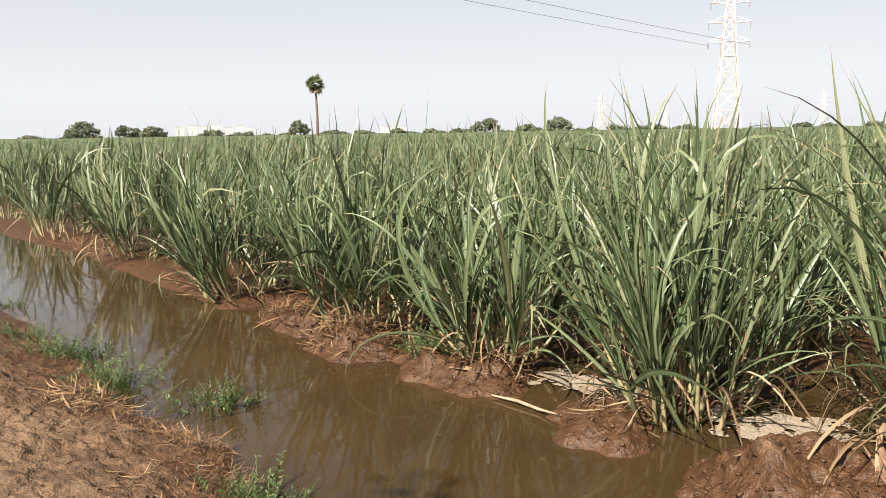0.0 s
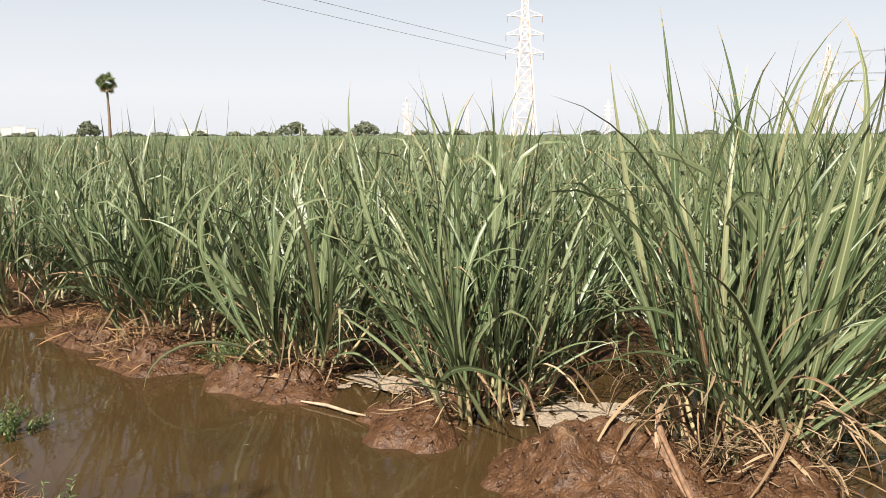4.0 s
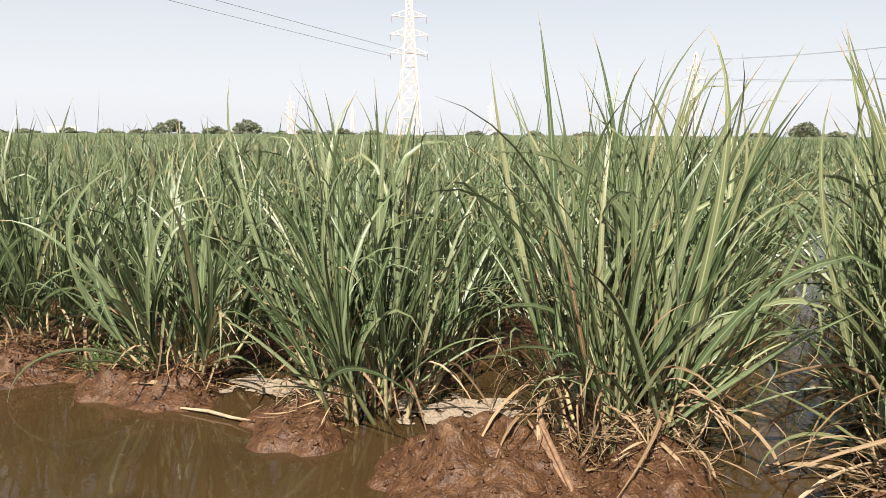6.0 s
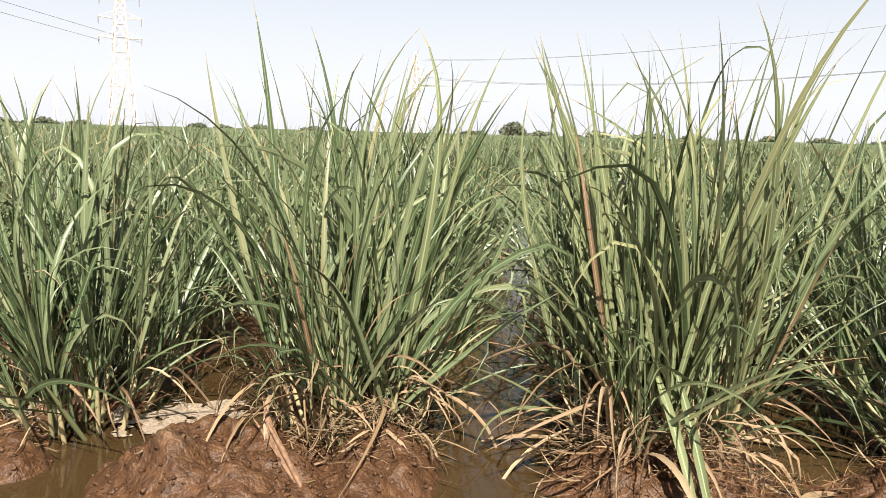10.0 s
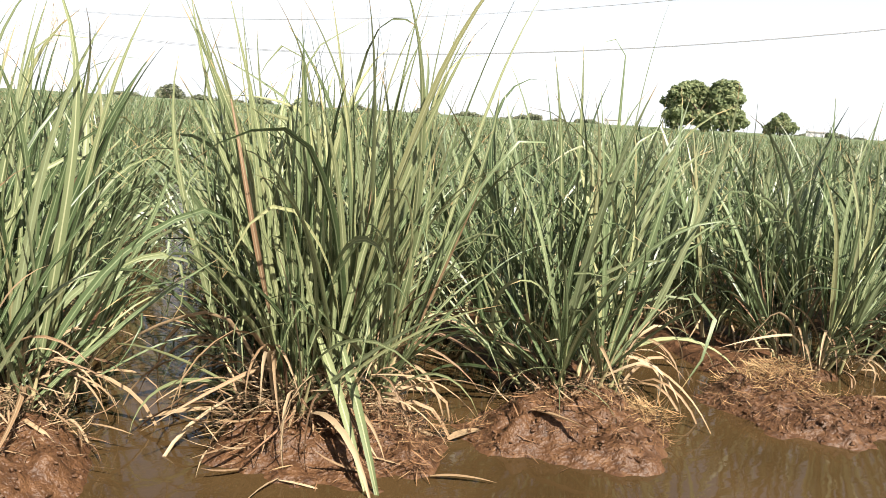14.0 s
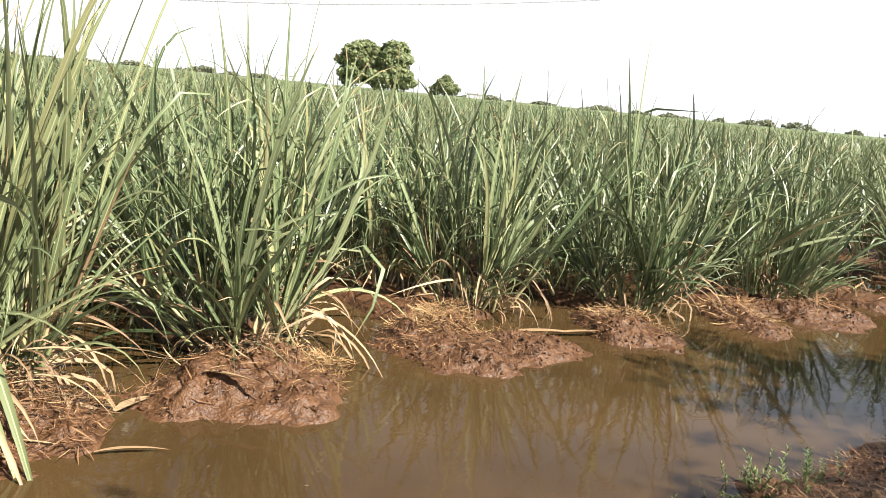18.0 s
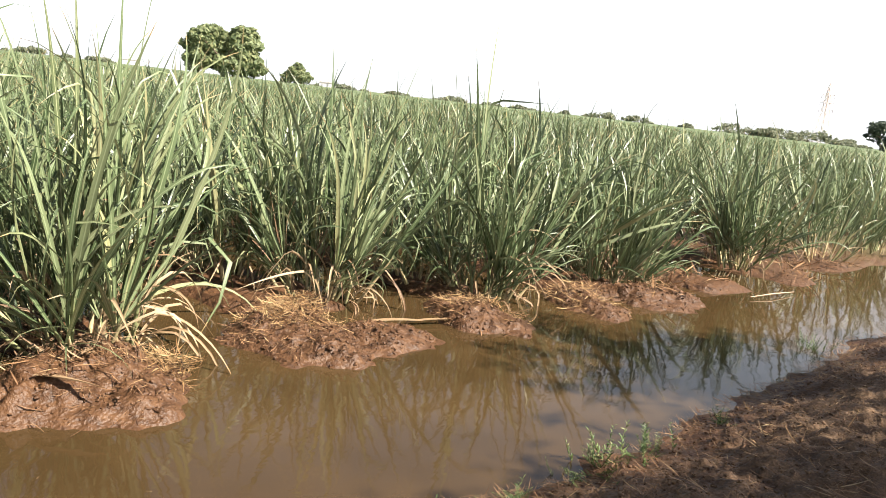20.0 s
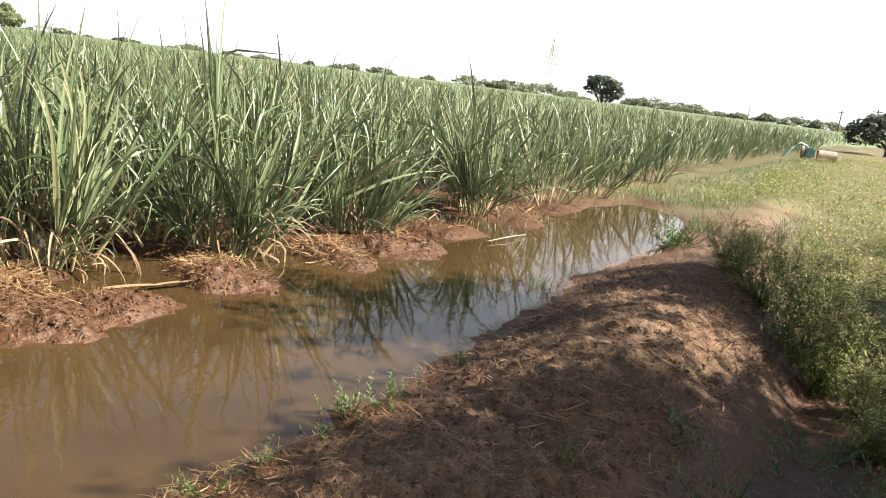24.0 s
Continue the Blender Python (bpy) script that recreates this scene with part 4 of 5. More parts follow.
straw_heap(3.22, 2.84, 0.25, 0.2, 0.10, 1300, 0.09, M_HAY, "golden brown tangle of rotting straw on the mud bank", 1)
straw_heap(3.0, 2.6, 0.5, 0.4, 0.03, 240, 0.10, M_STRAW, "scattered brown straw on the mud bank", 2)
straw_heap(2.42, 2.72, 0.2, 0.16, 0.06, 560, 0.09, M_HAY, "pale yellow straw heap beside the furrow", 3)
straw_heap(2.05, 2.62, 0.46, 0.36, 0.03, 160, 0.10, M_STRAW, "scattered dry cane straw on the mud heap", 4)
straw_heap(1.28, 2.82, 0.30, 0.32, 0.10, 900, 0.10, M_STRAW, "reddish brown rootlets and straw at the clump's foot", 5)
straw_heap(0.85, 3.02, 0.5, 0.32, 0.11, 480, 0.2, M_DRY, "tan dry cane leaves heaped on the mud", 6)
straw_heap(-0.12, 3.1, 0.5, 0.26, 0.12, 460, 0.17, M_DRY, "tan dry cane leaves heaped on the mud", 7)
straw_heap(0.12, 3.25, 0.3, 0.26, 0.06, 180, 0.15, M_STRAW, "reddish brown straw at the water's edge", 8)
straw_heap(-3.50, 3.38, 0.36, 0.24, 0.1, 750, 0.13, M_STRAW, "reddish brown straw heap on the channel bank", 9)
straw_heap(-4.22, 3.55, 0.38, 0.22, 0.1, 650, 0.13, M_STRAW, "reddish brown straw heap on the channel bank", 10)
straw_heap(-5.5, 3.95, 0.7, 0.25, 0.07, 300, 0.22, M_STRAW, "brown straw along the channel bank", 11)
straw_heap(-2.6, 3.46, 0.5, 0.24, 0.05, 220, 0.18, M_STRAW, "thin straw and roots on the dark mud bank", 12)
straw_heap(4.42, 2.45, 0.30, 0.30, 0.05, 520, 0.10, M_HAY, "golden brown straw on the mud bank", 13)
straw_heap(5.35, 2.15, 0.34, 0.30, 0.06, 520, 0.11, M_HAY, "brown straw heap on the mud bank", 14)
straw_heap(6.6, 1.95, 0.8, 0.3, 0.08, 380, 0.22, M_STRAW, "brown straw along the channel bank", 15)
straw_heap(9.3, 1.2, 1.8, 0.35, 0.08, 420, 0.25, M_STRAW, "brown straw along the channel bank", 16)
straw_heap(-8.5, 4.6, 1.8, 0.3, 0.08, 380, 0.25, M_STRAW, "brown straw along the channel bank", 17)
straw_heap(-3.3, 1.78, 0.55, 0.2, 0.05, 200, 0.07, M_STRAW, "dry straw on the edge of the earth bund", 18)
straw_heap(-2.45, 1.62, 0.5, 0.22, 0.04, 220, 0.06, M_STRAW, "reddish dry grass on the edge of the earth bund", 19)
straw_heap(4.6, 0.25, 1.4, 0.5, 0.03, 700, 0.06, M_STRAW, "dry grass trodden into the earth bund", 20)
straw_heap(3.2, 0.3, 1.2, 0.5, 0.03, 500, 0.05, M_STRAW, "dry grass trodden into the earth bund", 21)
straw_heap(5.5, 0.52, 0.5, 0.14, 0.05, 500, 0.07, M_STRAW, "reddish dry grass at the water's edge", 22)
straw_heap(3.2, -0.1, 0.7, 0.3, 0.05, 700, 0.09, M_STRAW, "dry reddish grass hanging down the bund's back", 23)
straw_heap(4.4, -0.45, 0.8, 0.3, 0.05, 800, 0.09, M_STRAW, "dry reddish grass hanging down the bund's back", 24)
straw_heap(5.6, -0.5, 0.8, 0.25, 0.05, 900, 0.09, M_STRAW, "dry reddish grass hanging down the bund's back", 25)
straw_heap(2.5, 0.75, 0.8, 0.4, 0.02, 1200, 0.05, M_STRAW, "fine dry grass bits trodden into the bund", 26)
straw_heap(3.6, 0.4, 1.0, 0.45, 0.02, 1500, 0.05, M_STRAW, "fine dry grass bits trodden into the bund", 27)
straw_heap(5.0, 0.2, 1.2, 0.4, 0.02, 1400, 0.05, M_STRAW, "fine dry grass bits trodden into the bund", 28)
straw_heap(6.8, -0.15, 1.2, 0.35, 0.02, 900, 0.06, M_STRAW, "fine dry grass bits trodden into the bund", 29)
straw_heap(-3.6, 1.5, 1.2, 0.6, 0.01, 260, 0.05, M_STRAW, "fine dry grass bits trodden into the bund", 30)
straw_heap(2.35, 1.12, 0.35, 0.1, 0.06, 420, 0.08, M_STRAW, "reddish dry grass fringe at the water's edge", 31)
straw_heap(-2.75, 1.85, 0.5, 0.1, 0.06, 520, 0.08, M_STRAW, "reddish dry grass fringe at the water's edge", 32)
straw_heap(-3.5, 3.36, 0.34, 0.2, 0.1, 36, 0.26, M_HAY, "long pale cane trash lying over the straw heap", 40)
straw_heap(-4.2, 3.52, 0.34, 0.2, 0.1, 30, 0.26, M_HAY, "long pale cane trash lying over the straw heap", 41)
straw_heap(1.22, 2.70, 0.34, 0.30, 0.06, 1000, 0.07, M_STRAW, "reddish brown fibre mat over the mud heap", 42)
straw_heap(0.75, 2.80, 0.5, 0.3, 0.02, 120, 0.07, M_STRAW, "reddish brown fibre mat over the mud heap", 43)
straw_heap(2.12, 2.66, 0.44, 0.34, 0.02, 420, 0.08, M_STRAW, "brown straw trodden into the mud heap", 44)
straw_heap(2.40, 2.70, 0.18, 0.15, 0.06, 300, 0.14, M_HAY, "pale yellow straw heap beside the furrow", 45)
straw_heap(3.15, 2.66, 0.48, 0.44, 0.02, 520, 0.08, M_STRAW, "reddish brown straw spread over the mud bank", 46)
straw_heap(4.4, 2.35, 0.4, 0.42, 0.02, 300, 0.09, M_STRAW, "reddish brown straw spread over the mud bank", 47)
straw_heap(5.35, 2.05, 0.4, 0.42, 0.02, 280, 0.09, M_STRAW, "reddish brown straw spread over the mud bank", 48)
straw_heap(2.8, 0.25, 0.9, 0.55, 0.02, 60, 0.14, M_HAY, "long dry stems lying on the bund", 49)
straw_heap(3.4, -0.15, 0.7, 0.45, 0.03, 60, 0.14, M_HAY, "long dry stems hanging down the bund's back", 50)
straw_heap(4.4, -0.25, 0.9, 0.4, 0.03, 60, 0.13, M_HAY, "long dry stems hanging down the bund's back", 51)
straw_heap(3.4, -0.55, 0.7, 0.4, 0.05, 1500, 0.13, M_STRAW, "reddish dry grass at the foot of the bund", 52)
straw_heap(4.2, 0.55, 0.9, 0.25, 0.04, 260, 0.07, M_HAY, "sunlit dry grass on the bund's edge", 53)
straw_heap(5.2, 0.48, 0.7, 0.2, 0.05, 260, 0.08, M_HAY, "sunlit dry grass on the bund's edge", 54)
straw_heap(2.3, 0.85, 0.6, 0.2, 0.03, 160, 0.07, M_HAY, "pale dry grass bits on the bund's edge", 55)
straw_heap(-2.9, 1.66, 0.5, 0.25, 0.04, 260, 0.07, M_STRAW, "reddish dry grass on the edge of the earth bund", 56)
straw_heap(-3.7, 1.85, 0.35, 0.16, 0.06, 300, 0.12, M_HAY, "pale dry grass wisps on the earth bund", 57)
straw_heap(-2.2, 1.45, 0.5, 0.2, 0.04, 240, 0.07, M_STRAW, "reddish dry grass on the edge of the earth bund", 58)
straw_heap(-1.45, 3.24, 0.4, 0.22, 0.08, 260, 0.16, M_DRY, "tan dry cane leaves heaped at the clump's foot", 60)
straw_heap(2.25, 2.98, 0.4, 0.22, 0.08, 260, 0.17, M_DRY, "tan dry cane leaves heaped at the clump's foot", 61)
straw_heap(3.85, 2.9, 0.4, 0.22, 0.08, 240, 0.17, M_DRY, "tan dry cane leaves heaped at the clump's foot", 62)


# ---- grass and weeds ----
GRASS = [blade(r, 4, r.uniform(0.4, 1.6), 1.6, r.uniform(0.03, 0.06), 0.0, 0.3, 2) for _ in range(10)]


def sprig(r):
    """A creeping shoot about one unit long with small pointed leaves on both sides."""
    rise, veer = r.uniform(0.5, 1.5), r.uniform(-0.5, 0.5)
    pts = [np.array((q * 0.75, veer * q * q * 0.5, 0.55 * math.sin(q * rise) * q**0.5)) for q in np.linspace(0, 1, 6)]
    items = [tube(pts, [0.016, 0.014, 0.012, 0.010, 0.008, 0.005], None, 3)]
    for k in range(13):
        q = (k + 1) / 13 * 4.99
        p = pts[int(q)] + (pts[int(q) + 1] - pts[int(q)]) * (q % 1)
        leaf = blade(r, 3, r.uniform(0.2, 1.2), 1.3, r.uniform(0.22, 0.34), 0.0, 0.3, 2)
        size = r.uniform(0.14, 0.26) * (1.15 - 0.1 * q)
        items.append((leaf[0] @ (turn_z((1 if k % 2 else -1) * r.uniform(0.5, 1.5)) @ turn_y(r.uniform(0.3, 1.3))).T * size + p, leaf[1], leaf[2]))
    return joined(items)


SPRIGS = [sprig(r) for _ in range(9)]


def grass_tuft(x, y, wide, tall, count, label, seed):
    r = np.random.default_rng(seed)
    t = tagged(new("creeping_weed"), label, "weed", "weeds along the bund")
    t.location = (x, y, max(height_at(x, y), 0.0))
    items = []
    for _ in range(max(12, count // 6)):
        a, q = r.uniform(0, 6.28), min(abs(r.normal(0, 0.5)), 1.0) * wide
        px, py = q * math.cos(a), q * math.sin(a) * 0.6
        pz = max(height_at(x + px, y + py), -0.005) - t.location.z
        items.append((placed(turn_z(a + r.normal(0, 0.8)) @ turn_y(r.uniform(-0.8, 0.25)) * tall * r.uniform(0.6, 1.35), (px, py, pz)), int(r.integers(0, 9))))
    b = baked(items, SPRIGS)
    tagged(part("foliage", net("foliage", b[0], b[1], M_GRASS, b[2]), t), kind="stuff")


for n, (x, y, w, t, c, label) in enumerate([
        (-4.0, 2.12, 0.36, 0.12, 620, "low green grass tuft at the water's edge"), (-4.75, 2.25, 0.46, 0.13, 620, "low green grass tuft at the water's edge"), (-5.4, 2.3, 0.45, 0.10, 380, "green grass patch on the earth bund"),
        (-3.25, 2.25, 0.34, 0.15, 260, "sprawling water weed standing in the shallow channel"), (-2.2, 1.66, 0.28, 0.12, 420, "low green grass tuft at the water's edge"), (-4.9, 1.75, 0.4, 0.08, 320, "low green creeper on the earth bund"),
        (-6.6, 2.7, 0.3, 0.13, 130, "green grass tuft at the water's edge"), (2.9, 0.95, 0.26, 0.11, 190, "fresh green weed tuft on the bund's edge"), (3.15, 0.88, 0.2, 0.10, 120, "fresh green weed tuft on the bund's edge"), (3.72, 0.72, 0.07, 0.08, 70, "small grass tuft on the bund"),
        (2.45, 1.05, 0.12, 0.09, 80, "small yellowing grass tuft on the bund's edge"), (2.15, 1.12, 0.1, 0.09, 60, "small yellowing grass tuft on the bund's edge"), (5.65, 0.66, 0.18, 0.10, 110, "thin grass tuft in the shallow water"), (8.3, -0.2, 0.28, 0.26, 220, "green grass clump at the channel's end"),
        (-2.83, 3.40, 0.24, 0.17, 190, "small bright green weed on the mud bank"), (-2.98, 3.46, 0.16, 0.16, 120, "small bright green weed on the mud bank"), (2.7, 0.1, 0.16, 0.12, 60, "thin grass sprouting from the bund's back"), (3.3, -0.25, 0.2, 0.14, 90, "thin grass sprouting from the bund's back"), (3.0, -0.4, 0.25, 0.16, 90, "thin grass sprouting from the bund's back"), (2.75, -0.45, 0.2, 0.15, 70, "thin grass sprouting from the bund's back"), (3.5, -0.75, 0.3, 0.16, 120, "green grass at the foot of the bund"), (3.2, -0.95, 0.3, 0.18, 120, "green grass at the foot of the bund")]):
    grass_tuft(x, y, w, t, c, label, 400 + n)

# reddish dry grass that overhangs the water along the bund
r = np.random.default_rng(47)
n = 5200
fx_ = np.r_[r.uniform(1.6, 7.6, n // 2), r.uniform(-6.0, -1.7, n // 2)]
fy_ = along(NEAR, fx_) - 0.02 - r.gamma(1.2, 0.07, n)
keep = fbm(fx_, fy_, 2.3, 3, 33) + 0.3 * r.normal(size=n) > -0.1
items = [(placed(turn_z(1.57 + r.normal(0, 1.0)) @ turn_y(r.uniform(1.0, 1.9)) * r.uniform(0.02, 0.075), (x, y, max(z, 0.0) + 0.008)), int(r.integers(0, 12))) for x, y, z, k in zip(fx_, fy_, height(fx_, fy_), keep) if k and z > -0.03]
b = baked(items, STRAWS)
tagged(new("dry_grass", net("dry_grass", b[0], b[1], M_STRAW, b[2])), "reddish dry grass fringe along the bund's water edge", "dry grass", kind="stuff")
# dry grass hanging down the back of the bund
r = np.random.default_rng(43)
n = 9000
dx_ = r.uniform(1.8, 7.6, n)
dy_ = along(CREST, dx_) + 0.12 - np.abs(r.normal(0, 0.55, n))
items = [(placed(turn_z(-1.57 + r.normal(0, 0.9)) @ turn_y(r.uniform(1.0, 1.8)) * r.uniform(0.025, 0.09), (x, y, z + 0.005)), int(r.integers(0, 12))) for x, y, z in zip(dx_, dy_, height(dx_, dy_))]
b = baked(items, STRAWS)
tagged(new("dry_grass", net("dry_grass", b[0], b[1], M_STRAW, b[2])), "matted reddish dry grass down the bund's back slope", "dry grass", kind="stuff")
# specks afloat
items = []
for _ in range(150):
    x = r.uniform(-6, 8)
    y = r.uniform(along(NEAR, x) + 0.1, along(BANK, x) - 0.3)
    items.append((placed(turn_z(r.uniform(0, 6.28)) @ turn_y(1.57) * r.uniform(0.01, 0.05), (x, y, 0.003)), int(r.integers(0, 10))))
b = baked(items, GRASS)
tagged(new("floating_debris", net("floating_debris", b[0], b[1], M_DRY, b[2])), "tiny dry leaf bits floating on the muddy water", "debris", kind="stuff")

r = np.random.default_rng(41)
items = []
gx_ = 9.4 + 28 * r.uniform(0, 1, 22000) ** 1.6
gy_ = along(FRONT, gx_) - 0.35 - np.abs(r.normal(0, 1.5, 22000))
for x, y, q in zip(gx_, gy_, fbm(gx_, gy_, 0.9, 3, 51) + 0.25 * r.normal(size=22000)):
    if q > -0.35 and (x > 11.2 or y < along(NEAR, x) - 0.1):
        items.append((placed(turn_z(r.uniform(0, 6.28)) @ turn_y(r.uniform(0, 0.8)) * r.uniform(0.04, 0.17), (x, y, 0.03)), int(r.integers(0, 10))))
b = baked(items, GRASS)
tagged(new("grass", net("grass", b[0], b[1], M_GRASS, b[2])), "short green grass on the verge past the channel's end", "grass", kind="stuff")


WEED_LEAF = [blade(r, 2, r.uniform(0.3, 1.4), 1.5, r.uniform(0.16, 0.3), 0.0, 0.3, 2) for _ in range(10)]
BUD = (np.array([(1, 0, 0), (-1, 0, 0), (0, 1, 0), (0, -1, 0), (0, 0, 0.7), (0, 0, -0.7)]) * 0.5, np.array([(0, 2, 4), (2, 1, 4), (1, 3, 4), (3, 0, 4), (2, 0, 5), (1, 2, 5), (3, 1, 5), (0, 3, 5)]), np.full((6, 2), 0.3))


def weed_bush(seed, tall, wide):
    """A bushy weed: thin branching stems, small leaves and tiny pale flowers."""
    r = np.random.default_rng(seed)
    w = tagged(new("weed_bush"), "bushy yellow-green weed with tiny pale flowers", "weed", "weeds beside the bund")
    stems, lv, fl = [], [], []
    for _ in range(26):
        a, lean = r.uniform(0, 6.28), r.uniform(0.05, 0.95)
        pts = [np.array((r.normal(0, 0.06), r.normal(0, 0.06), 0))]
        reach = tall * r.uniform(0.6, 1.15)
        for k in range(5):
            d = np.array((math.cos(a) * math.sin(lean), math.sin(a) * math.sin(lean), math.cos(lean))) * reach / 5 * r.uniform(0.8, 1.2)
            lean *= 0.84
            a += r.normal(0, 0.3)
            pts.append(pts[-1] + d)
            # feathery leaves in whorls that thin out upwards, flower heads on side twigs near the top
            for _ in range(17 if k < 3 else 11):
                p = pts[-1] - d * r.uniform(0, 1) + r.normal(0, 0.05, 3) * wide / 0.5
                lv.append((placed(turn_z(r.uniform(0, 6.28)) @ turn_y(r.uniform(0.4, 1.9)) * r.uniform(0.025, 0.085), p), int(r.integers(0, 10))))
            if k > 1:
                for _ in range(5):
                    tip = pts[-1] + r.normal(0, 0.06, 3) + (0, 0, 0.06)
                    stems.append(tube([pts[-1], tip], [0.002, 0.001], None, 3))
                    for _ in range(3):
                        fl.append((placed(loose(r) * r.uniform(0.007, 0.015), tip + r.normal(0, 0.018, 3)), 0))
        stems.append(tube(pts, [0.006, 0.005, 0.004, 0.003, 0.002, 0.002], None, 3))
    b = joined(stems)
    part("stem", net("stem", b[0], b[1], M_WEED, b[2]), w)
    b = baked(lv, WEED_LEAF)
    tagged(part("foliage", net("foliage", b[0], b[1], M_WEED, b[2]), w), kind="stuff")
    b = baked(fl, [BUD])
    tagged(part("flower", net("flower", b[0], b[1], M_FLOWER, b[2]), w, None, "tiny pale cream flower heads"), kind="stuff")
    return w


kinds = [weed_bush(500 + k, 0.66 + 0.08 * k, 0.5) for k in range(4)]
spots = [(6.7, -0.62, 0.62), (6.1, -0.80, 0.72), (5.45, -0.95, 0.75), (4.95, -1.05, 0.8), (4.6, -1.25, 0.9), (4.25, -1.5, 0.95), (7.3, -0.75, 0.55), (6.6, -1.15, 0.75), (5.9, -1.3, 0.85), (5.3, -1.5, 0.95), (4.75, -1.75, 1.0), (3.95, -1.95, 1.0), (7.2, -1.4, 0.7), (6.4, -1.75, 0.9), (5.7, -1.95, 1.0), (5.0, -2.2, 1.05), (4.3, -2.3, 1.05), (7.9, -1.15, 0.5), (7.8, -1.95, 0.7), (7.0, -2.3, 0.9), (6.0, -2.6, 1.05), (5.2, -2.9, 1.1),
         (8.7, -1.5, 0.5), (8.6, -2.5, 0.65), (9.7, -2.0, 0.5), (9.5, -3.0, 0.65), (10.9, -2.6, 0.5), (10.8, -3.7, 0.6), (12.4, -3.2, 0.45), (12.6, -4.4, 0.55), (14.3, -4.0, 0.45), (14.6, -5.2, 0.55), (16.6, -4.8, 0.45), (19.0, -5.4, 0.45), (21.5, -6.4, 0.45), (3.75, -1.6, 0.7), (4.1, -1.18, 0.6)]
for k, (x, y, size) in enumerate(spots):
    m = pose(x, y, height_at(x, y) - 0.02, 0, 0, 47 * k) @ Matrix.Diagonal((size ** 0.6, size ** 0.6, size, 1))
    if k < 4:
        kinds[k].matrix_basis = m
    else:
        copy_thing(kinds[k % 4], m)
# low flowering weeds that cover the verge farther on
r = np.random.default_rng(83)
lv, fl = [], []
mx_ = 7.6 + 30 * r.uniform(0, 1, 12000) ** 1.7
my_ = np.where(mx_ > 12.0, along(FRONT, mx_) - 1.3, along(CREST, mx_) - 0.5) - 6.0 * r.uniform(0, 1, 12000) ** 1.3
for x, y, z, q in zip(mx_, my_, height(mx_, my_), fbm(mx_, my_, 0.55, 3, 57)):
    if q < -0.05:
        continue
    tall = (0.16 + 0.14 * q) * r.uniform(0.6, 1.5)
    for _ in range(7):
        lv.append((placed(turn_z(r.uniform(0, 6.28)) @ turn_y(r.uniform(0.3, 1.6)) * r.uniform(0.03, 0.08), (x + r.normal(0, 0.08), y + r.normal(0, 0.08), z + r.uniform(0, 1.1) * tall)), int(r.integers(0, 10))))
    if r.random() < 0.6:
        fl.append((placed(loose(r) * r.uniform(0.012, 0.026), (x + r.normal(0, 0.08), y + r.normal(0, 0.08), z + tall * r.uniform(0.9, 1.5))), int(r.integers(0, 10))))
b = baked(lv, WEED_LEAF)
tagged(new("low_weeds", net("low_weeds", b[0], b[1], M_WEED, b[2])), "low yellow-green weeds covering the verge beyond the bund", "weeds", kind="stuff")
b = baked(fl, [BUD] * 10)
tagged(new("weed_flowers", net("weed_flowers", b[0], b[1], M_FLOWER, b[2])), "tiny pale cream flower heads over the low weeds", "flowers", kind="stuff")


# ---- the thorn tree behind the path, whose shade falls on bund and water ----
def thorn_tree(x, y, seed, tips, low=None):
    """An acacia: limbs that arch from the trunk to the given tips (in world metres), with feathery sprays."""
    r = np.random.default_rng(seed)
    t = tagged(new("acacia_tree"), "feathery green acacia with thin drooping twigs beside the bund", "tree", "acacias behind the path")
    base = np.array((x, y, height_at(x, y) - 0.05))
    t.location = base
    limbs, lv = [], []
    b = tube([(0, 0, 0), (0.05, 0.1, 0.9), (-0.1, 0.3, 1.9), (-0.15, 0.5, 2.8)], [0.16, 0.13, 0.11, 0.07], None, 9)
    part("trunk", net("trunk", b[0], b[1], M_BARK, b[2], True), t)
    for n, tip in enumerate(tips + ([low] if low else [])):
        a, c = np.array((-0.12, 0.4, 2.3)), np.array(tip, float) - base
        drooping = low is not None and n == len(tips)
        if drooping:
            a = np.array((0.0, 0.2, 1.5))
        mid = (a + c) / 2 + (0, 0, 0.35)
        arc = lambda q: a * (1 - q) ** 2 + 2 * mid * q * (1 - q) + c * q * q
        limbs.append(tube([arc(q) + r.normal(0, 0.05, 3) * q for q in np.linspace(0, 1, 8)], np.linspace(0.016, 0.003, 8) if drooping else np.linspace(0.05, 0.008, 8), None, 5))
        for q in np.linspace(0.6, 1.0, 9) if drooping else np.linspace(0.86, 1.0, 8):
            p = arc(q)
            for _ in range(2 if drooping else 4):
                d = r.normal(size=3) * (1, 1, 0.45) * (0.22 if drooping else 0.5)
                limbs.append(tube([p, p + d / 2 + (0, 0, 0.05), p + d], [0.004, 0.003, 0.001] if drooping else [0.009, 0.006, 0.003], None, 3))
                for w in np.linspace(0.15, 1, 14 if drooping else 8):
                    for _ in range(5 if drooping else 7):
                        lv.append((placed(turn_z(r.uniform(0, 6.28)) @ turn_y(r.uniform(0.9, 2.0)) * (r.uniform(0.04, 0.08) if drooping else r.uniform(0.09, 0.17)), p + d * w + r.normal(0, 0.02 if drooping else 0.06, 3)), int(r.integers(0, 10))))
    b = joined(limbs)
    part("limb", net("limb", b[0], b[1], M_BARK, b[2], True), t)
    fat = [(v * np.array((1, 4.5, 1)), f, u) for v, f, u in GRASS]
    b = baked(lv, fat)
    part("crown", net("crown", b[0], b[1], M_TREE, b[2]), t)


